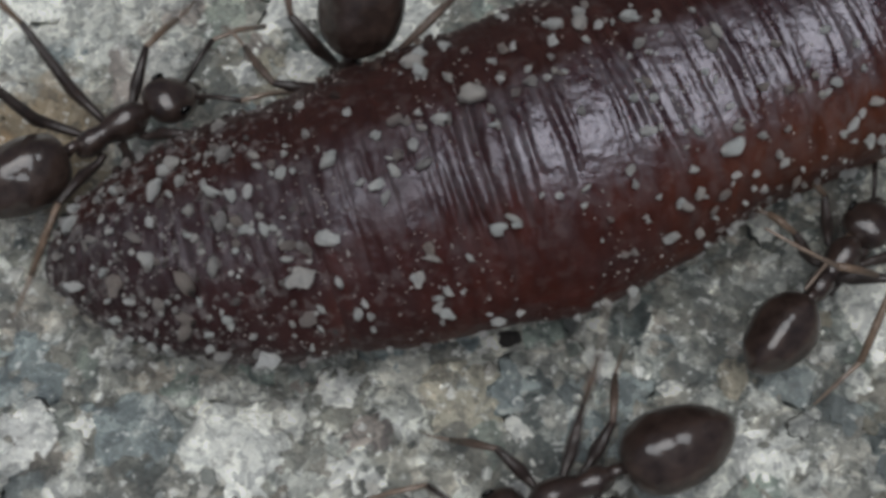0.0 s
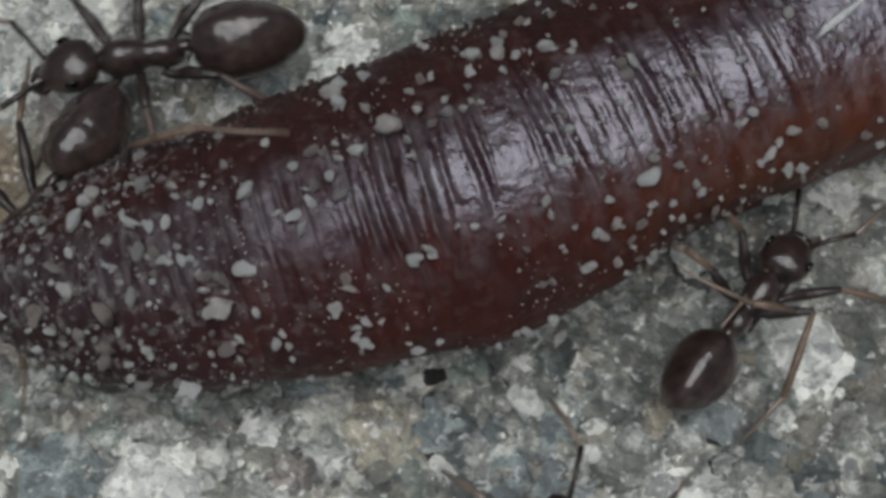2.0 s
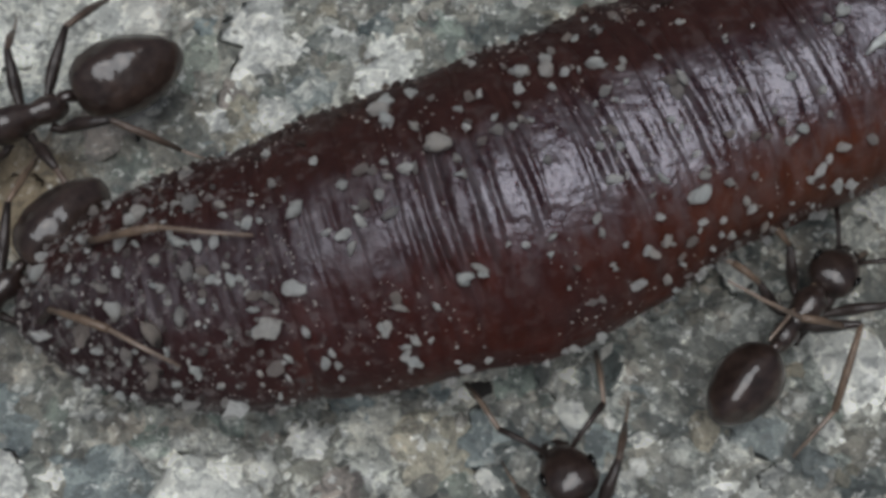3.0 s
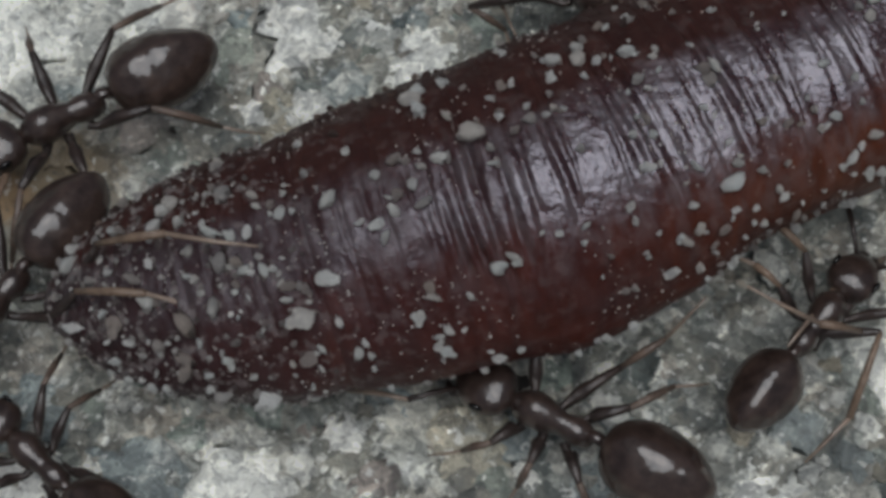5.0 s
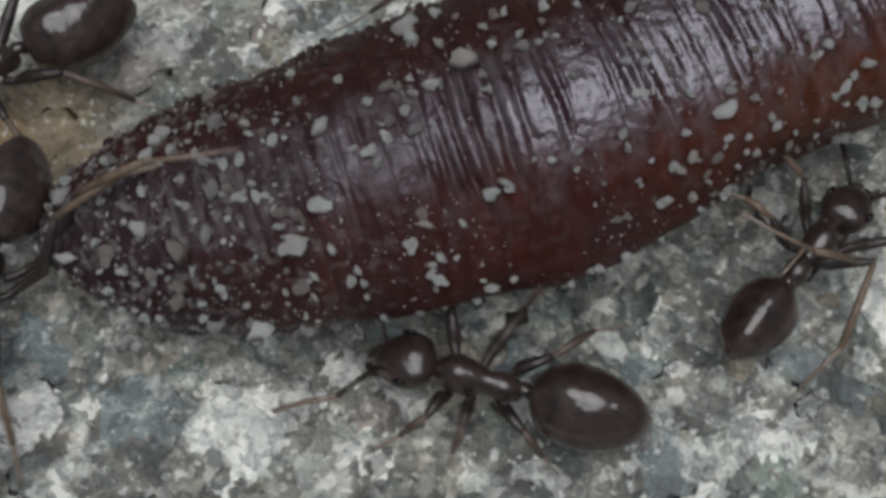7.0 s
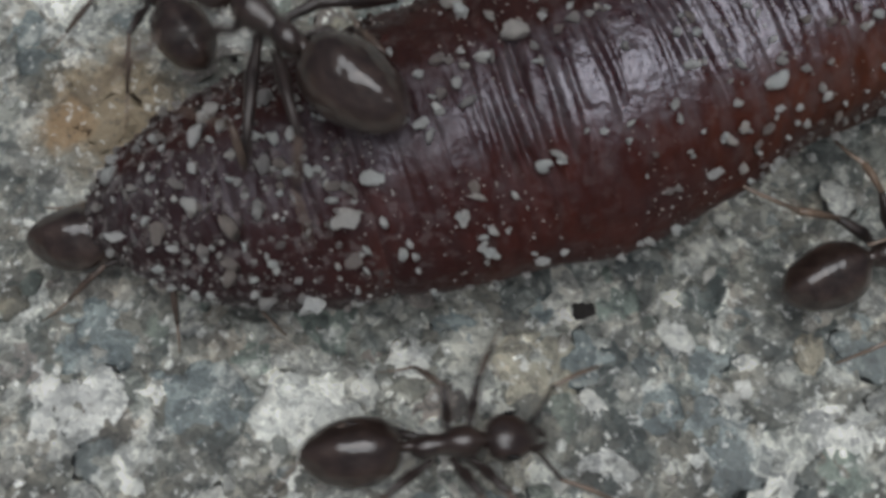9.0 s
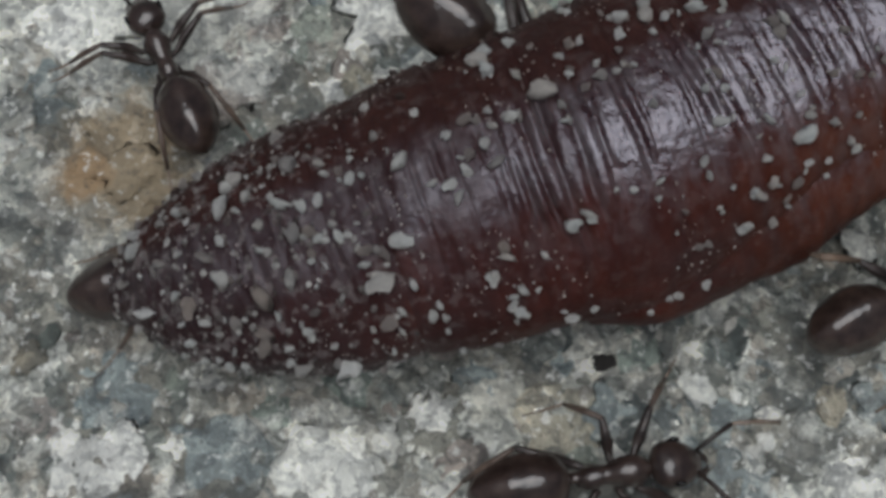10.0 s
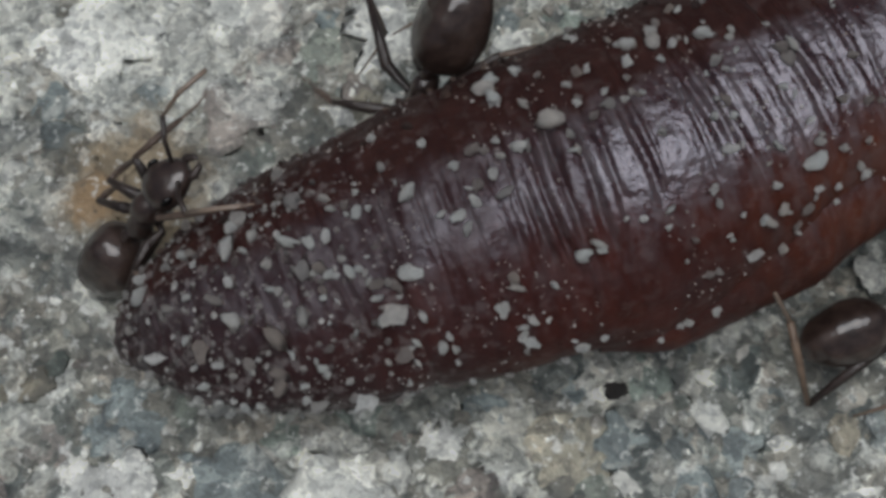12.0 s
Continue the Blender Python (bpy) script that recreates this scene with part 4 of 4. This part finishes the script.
UPPER_ROWS = [
    (0, -0.99, 2.24, 0.6, -108, -50), (0.5, -0.6, 2.28, 0.6, -110, -50), (0.8, -0.83, 2.5, 0.6, -108, -50), (1, -0.64, 2.37, 0.6, -106, -50), (1.2,
    -0.63, 2.41, 0.65, -112, -45), (1.35, -1.1, 2.38, 0.7, -140, -24), (1.5, -1.72, 2.57, 0.75, -168, -4), (1.8, -2.29, 2.98, 0.4, -174, 0), (2,
    -2.93, 2.96, 0.3, -171, 0), (2.5, -4.76, 2.42, 0.2, -152, 0), (3, -5.04, 2.24, 0.2, -154, 0), (3.2, -5.09, 2.17, 0.2, -153, 0), (4.8, -5.05, 2.2,
    0.2, -151, 0), (5, -5.02, 2.13, 0.2, -151, 0), (5.5, -5.1, 2.02, 0.2, -152, 0), (6, -5.75, 1.98, 0.2, -153, 0), (6.5, -6.07, 1.95, 0.2, -153, 0),
    (7, -6.11, 1.93, 0.2, -154, 0), (7.2, -6.03, 1.97, 0.2, -154, 0), (7.8, -8.92, 2.01, 0.1, -155, 0), (8.4, -12.25, 1.79, 0.1, -164, 0), (12,
    -13.89, 2.93, 0.1, -164, 0)]
TIP_ROWS = [
    (0, -4.24, 1.31, 0.26, 33, 0), (0.5, -3.8, 1.53, 0.26, 24, 0), (0.8, -3.57, 1.57, 0.26, -4, 0), (1, -3.51, 1.12, 0.26, -30, 0), (1.1, -3.76, 0.78,
    0.26, -60, 0), (1.2, -4.38, 0.93, 0.26, -88, 0), (1.3, -4.37, 1.12, 0.26, -103, 0), (1.5, -4.16, 0.81, 0.26, -111, 0), (2, -4.23, 0.65, 0.26,
    -121, 0), (2.5, -4.94, -0.17, 0.26, -128, 0), (3, -5.23, -0.35, 0.26, -130, 0), (3.2, -5.22, -0.43, 0.26, -130, 0), (4.8, -5.55, -0.46, 0.26,
    -125, 0), (5, -5.61, -0.47, 0.26, -125, 0), (5.5, -5.87, -0.36, 0.26, -125, 0), (6, -5.83, -0.52, 0.26, -125, 0), (6.5, -5.93, -0.63, 0.26, -115,
    0), (7, -5.69, -1.16, 0.26, -100, 0), (7.2, -5.41, -1.33, 0.26, -87, 0), (7.7, -7.98, -0.72, 0.16, -148, 0), (8.8, -12.02, 0.02, 0.06, -173, 0),
    (12, -14.93, 1.34, 0.06, -179, 0)]
SIDE_ROWS = [
    (0, 5.12, -0.57, 0.1, 50, 0), (0.5, 5.15, -0.54, 0.1, 50, 0), (1, 5.13, -0.53, 0.1, 50, 0), (1.5, 5.07, -0.53, 0.1, 50, 0), (2, 5.06,
    -0.54, 0.1, 51, 0), (2.5, 5.04, -0.5, 0.1, 51, 0), (3, 5.04, -0.54, 0.1, 50, 0), (3.2, 5.08, -0.58, 0.1, 50, 0), (4.8, 4.78, -0.73, 0.1,
    50, 0), (5, 4.77, -0.69, 0.1, 50, 0), (5.5, 4.75, -0.62, 0.1, 50, 0), (6, 4.75, -0.61, 0.1, 50, 0), (6.5, 4.74, -0.64, 0.1, 50, 0), (7,
    4.72, -0.65, 0.1, 50, 0), (7.2, 4.71, -0.7, 0.1, 50, 0), (7.9, 5.02, -0.65, 0.1, 29, 0), (8.8, 5.06, -0.49, 0.1, 25, 0), (9, 5.04,
    -0.57, 0.1, 25, 0), (9.5, 5.16, -0.43, 0.1, 25, 0), (10, 5.04, -0.4, 0.1, 28, 0),
    (10.2, 4.8, -0.76, 0.1, 25, 0), (10.5, 5.1, -0.3, 0.1, 22, 5), (10.8, 5.0, -0.22, 0.1, 20, 8), (11, 4.95, -0.21, 0.1, 20, 8), (11.5, 5.02, -0.25, 0.1, 20, 8), (12, 5.01, -0.24, 0.1, 20, 8)]
LOWER_ROWS = [
    (0, 1.71, -3.43, 0.03, 202, 0), (0.4, 1.22, -4.03, 0.03, 200, 0), (0.8, 1.41, -4.25, 0.03, 180, 0), (1.5, 2.51, -4.23, 0.03, 166, 0), (2, 3.15,
    -4.22, 0.03, 120, 0), (2.4, 2.92, -3.95, 0.03, 108, 0), (2.6, 3.38, -3.49, 0.03, 100, 0), (2.8, 2.83, -3.36, 0.03, 104, 0), (3, 2.34, -3.44, 0.03,
    108, 0), (3.2, 2.46, -3.78, 0.03, 112, 0), (3.7, 0.94, -2.96, 0.03, 160, 0), (4.2, 1.66, -2.27, 0.03, 146, 0), (4.8, 1.44, -1.93, 0.03, 150, 0),
    (5, 1.42, -1.95, 0.03, 153, 0), (5.5, 1.52, -2.36, 0.03, 162, 0), (6, 1.34, -2.37, 0.03, 165, 0), (6.5, 1.26, -2.49, 0.03, 163, 0), (6.8, 0.96,
    -2.43, 0.03, 161, 0), (7, 0.5, -2.3, 0.03, 164, 0), (7.2, 0.04, -2.35, 0.03, 163, 0), (7.5, -1.4, -2.42, 0.03, 166, 0), (7.9, -4.06, -2.78, 0.03,
    170, 0), (8.4, -8.15, -3.25, 0.03, 176, 0), (8.8, -10.67, -3.51, 0.03, 179, 0), (12, -12.03, -2.35, 0.03, 179, 0)]
CORNER_ROWS = [
    (0, -6.38, -5.83, 0.21, 140, 0), (3.2, -5.73, -4.87, 0.21, 139, 0), (4.8, -4.79, -2.63, 0.21, 139, 0), (5, -4.9, -2.52, 0.21, 139, 0), (5.5, -5.15, -2.61, 0.21, 139, 0),
    (6, -4.84, -3.13, 0.21, 139, 0), (6.2, -5.3, -2.97, 0.21, 140, 0), (6.5, -6.01, -2.66, 0.21, 140, 0), (6.8, -6.73, -2.49, 0.21, 143, 0), (7, -7.3, -2.39, 0.21, 147, 0),
    (7.2, -7.56, -2.02, 0.21, 127, 0), (7.5, -7.53, -1.11, 0.21, 95, 0), (7.9, -5.76, -0.92, 0.21, 25, 0), (8.4, -4.5, -0.67, 0.01, 5, 0), (8.8, -4.18, -0.53, -0.09, 6, 0),
    (9, -4.3, -0.44, -0.09, 5, 0), (9.5, -4.13, -0.33, -0.09, 5, 0), (10, -4.11, -0.08, -0.09, 19, 0), (10.2, -4.71, 0.14, 0.7, 52, 10), (10.5, -4.53, -0.03, 1.53, 54, 26),
    (10.8, -4.59, 0.02, 1.53, 54, 26), (11, -4.58, 0.15, 1.57, 52, 30), (11.5, -4.65, 0.35, 1.5, 24, 52), (12, -4.44, 0.66, 1.2, 20, 62)]
RIDGE_ROWS = [
    (0, 0.67, 6.93, 0.28, -166, 0), (3.2, 1.09, 7.33, 0.28, -166, 0), (4, 1.5, 5.83, 0.28, -105, 0), (4.8, 1.9, 4.33, 0.28, -45, 0), (5.5, 1.62, 3.95,
    0.28, -53, 0), (7.2, 0.64, 3.34, 0.28, -108, 0), (7.55, 0.15, 2.43, 1.28, -117, 0), (7.9, -0.67, 0.9, 2.88, -147, 0), (8.3, -1.55, -0.26, 3.28,
    -167, 0), (8.8, -2.75, -0.7, 3.28, -188, 0), (9, -2.82, 0.9, 2.88, -219, 0), (9.2, -1.83, 1.75, 2.48, -268, 0), (9.5, -0.69, 2.22, 1.88, -330, 0),
    (9.8, -0.33, 1.92, 1.68, -364, 0), (10, -0.15, 2, 1.2, -392, -12), (10.2, -0.73, 1.91, 0.8, -415, -34), (10.5, -0.81, 2.6, 0.75, -427, -40),
    (10.8, -0.89, 2.57, 0.75, -429, -40), (11, -0.87, 2.6, 0.75, -430, -40), (11.5, -0.98, 2.47, 0.75, -446, -40), (12, -1.3, 2.62, 0.75, -490, -50)]
SCOUT_ROWS = [
    (0, -8.75, 6.72, 0.07, 117, 0), (7.6, -8.84, 6.2, 0.07, 117, 0), (8.3, -6.96, 4.84, 0.07, 122, 0), (8.8, -5.74, 3.12, 0.07, 128, 0), (9,
    -4.91, 3.24, 0.07, 124, 0), (9.5, -4.46, 2.8, 0.07, 137, 0), (10, -4.92, 2.85, 0.07, 115, 0), (10.2, -4.89, 2.39, 0.07, 114, 0), (10.5,
    -6.35, 3.27, 0.07, 93, 0), (10.9, -6.76, 4.89, 0.07, 93, 0), (11.4, -7.3, 8.03, 0.07, 93, 0), (12, -7.4, 9.1, 0.07, 94, 0)]
STRAGGLER_ROWS = [
    (0, -9, -3.06, 0.01, 1, 0), (7.6, -9.1, -3.47, 0.01, 1, 0), (8.3, -4.96, -3.38, 0.01, 2, 0), (8.8, -2, -3.24, 0.01, 7, 0), (9, -0.75,
    -3.2, 0.01, 7, 0), (9.2, 0.04, -3.05, 0.01, 6, 0), (9.5, 0.85, -2.94, 0.01, 4, 0), (10, 0.99, -2.86, 0.01, 10, 0), (10.5, 0.71, -3.97,
    0.01, 1, 0), (11, 1.59, -3.88, 0.01, -10, 0), (12, 2.18, -4.88, 0.01, -34, 0)]


# a leg's turn and dip at the hip, then its shin's turn and dip at the knee
LEFT_HIND = [(0.0, 160, 0, -188, 0), (7.3, 160, 0, -188, 0), (7.7, 105, 0, -125, 0), (8.1, 50, 0, -62, 0), (8.6, 0, 0, 0, 0), (9.5, 3, 0, 0, 0), (10.2, 0, 0, 0, 0),
             (10.6, -10, 0, -8, 0), (10.8, -50, 0, -40, 0), (11.2, -60, 0, -50, 0), (12.0, -58, 0, -46, 0)]
RIGHT_HIND = [(0.0, 166, -13, -90, 38), (10.15, 166, -13, -90, 38), (10.3, 105, -9, -60, 26), (10.45, 45, -4, -30, 12), (10.6, 0, 0, 0, 0), (11.1, 0, 0, 0, 0), (11.5, 4, 0, -5, 0), (12.0, 2, 0, -8, 0)]


def unfold(leg, rows):
    """Keys a hind leg that lies folded at the body and then reaches out."""
    hip = Matrix.Translation(leg.location)
    knee = Matrix.Translation(max((v.co for v in leg.data.vertices), key=lambda c: c.length))
    walk(leg, [(t, hip @ pose(0, 0, 0, 0, dip, swing)) for t, swing, dip, bend, sink in rows])
    for piece in leg.children:
        walk(piece, [(t, knee @ pose(0, 0, 0, 0, sink, 0) @ pose(0, 0, 0, 0, 0, bend) @ knee.inverted()) for t, swing, dip, bend, sink in rows])


def ant_moves(ant, rows, seed, hind=()):
    """Keys an ant's way, and swings its legs and antennae by the distance it has gone."""
    walk(ant, [(t, mm(x, y, z, 0, 0, turn) @ pose(0, 0, 0, 0, -nose, 0)) for t, x, y, z, turn, nose in rows])
    rng = random.Random(seed)
    table = np.array([r[:5] for r in rows])
    ticks = np.linspace(0, 12, 61)
    at = np.array([[np.interp(t, table[:, 0], table[:, k]) for k in (1, 2, 4)] for t in ticks])
    step = np.hypot(*np.diff(at[:, :2], axis=0).T) + np.abs(np.diff(at[:, 2])) * 0.012
    gone = np.r_[0, np.cumsum(step)]
    pace = np.r_[step[:1], step]
    legs = [o for o in ant.children if o.name.startswith("leg")]
    held = sorted(sorted(legs, key=lambda o: o.location.x)[:2], key=lambda o: -o.location.y) if hind else []
    for leg, turns in zip(held, hind):
        unfold(leg, turns)
    for n, limb in enumerate(legs + [o for o in ant.children if o.name.startswith("antenna")]):
        if limb in held:
            continue
        base, start = Matrix.Translation(limb.location), rng.uniform(0, 6.28)
        tripod = (0.0, math.pi, 0.0, math.pi, 0.0, math.pi)[n] if n < 6 else start
        keys = []
        for t, g, v in zip(ticks, gone, pace):
            if n < 6:
                size = 20 * min(1.0, v / 0.18) + 2
                swing = size * math.sin(math.tau * g / 1.7 + tripod) + 2 * math.sin(1.3 * t + start)
                lift = 5 * min(1.0, v / 0.18) * max(0.0, math.cos(math.tau * g / 1.7 + tripod)) * (-1 if limb.location.y > 0 else 1)
            else:
                swing, lift = 13 * math.sin(3.1 * t + start) + 6 * math.sin(7.3 * t + 2 * start), 0
            keys.append((float(t), base @ pose(0, 0, 0, -lift, 0, swing)))
        walk(limb, keys)


def motions():
    walk(worm, [(t, mm(x, y, 0, 0, 0, turn)) for t, x, y, turn in WORM_ROWS])
    walk(front_end, [(t, mm(*PIVOT, 0, 0, turn)) for t, turn in FRONT_TURNS])
    walk(underside, [(t, mm(0.34 * out, -0.58 * out, -0.38 * out)) for t, out in UNDER_SWELL])
    ant_moves(upper_ant, UPPER_ROWS, 1)
    ant_moves(tip_ant, TIP_ROWS, 2)
    ant_moves(side_ant, SIDE_ROWS, 3, (LEFT_HIND, RIGHT_HIND))
    ant_moves(lower_ant, LOWER_ROWS, 5)
    ant_moves(corner_ant, CORNER_ROWS, 6)
    ant_moves(ridge_ant, RIDGE_ROWS, 7)
    ant_moves(scout_ant, SCOUT_ROWS, 8)
    ant_moves(straggler_ant, STRAGGLER_ROWS, 9)


motions()
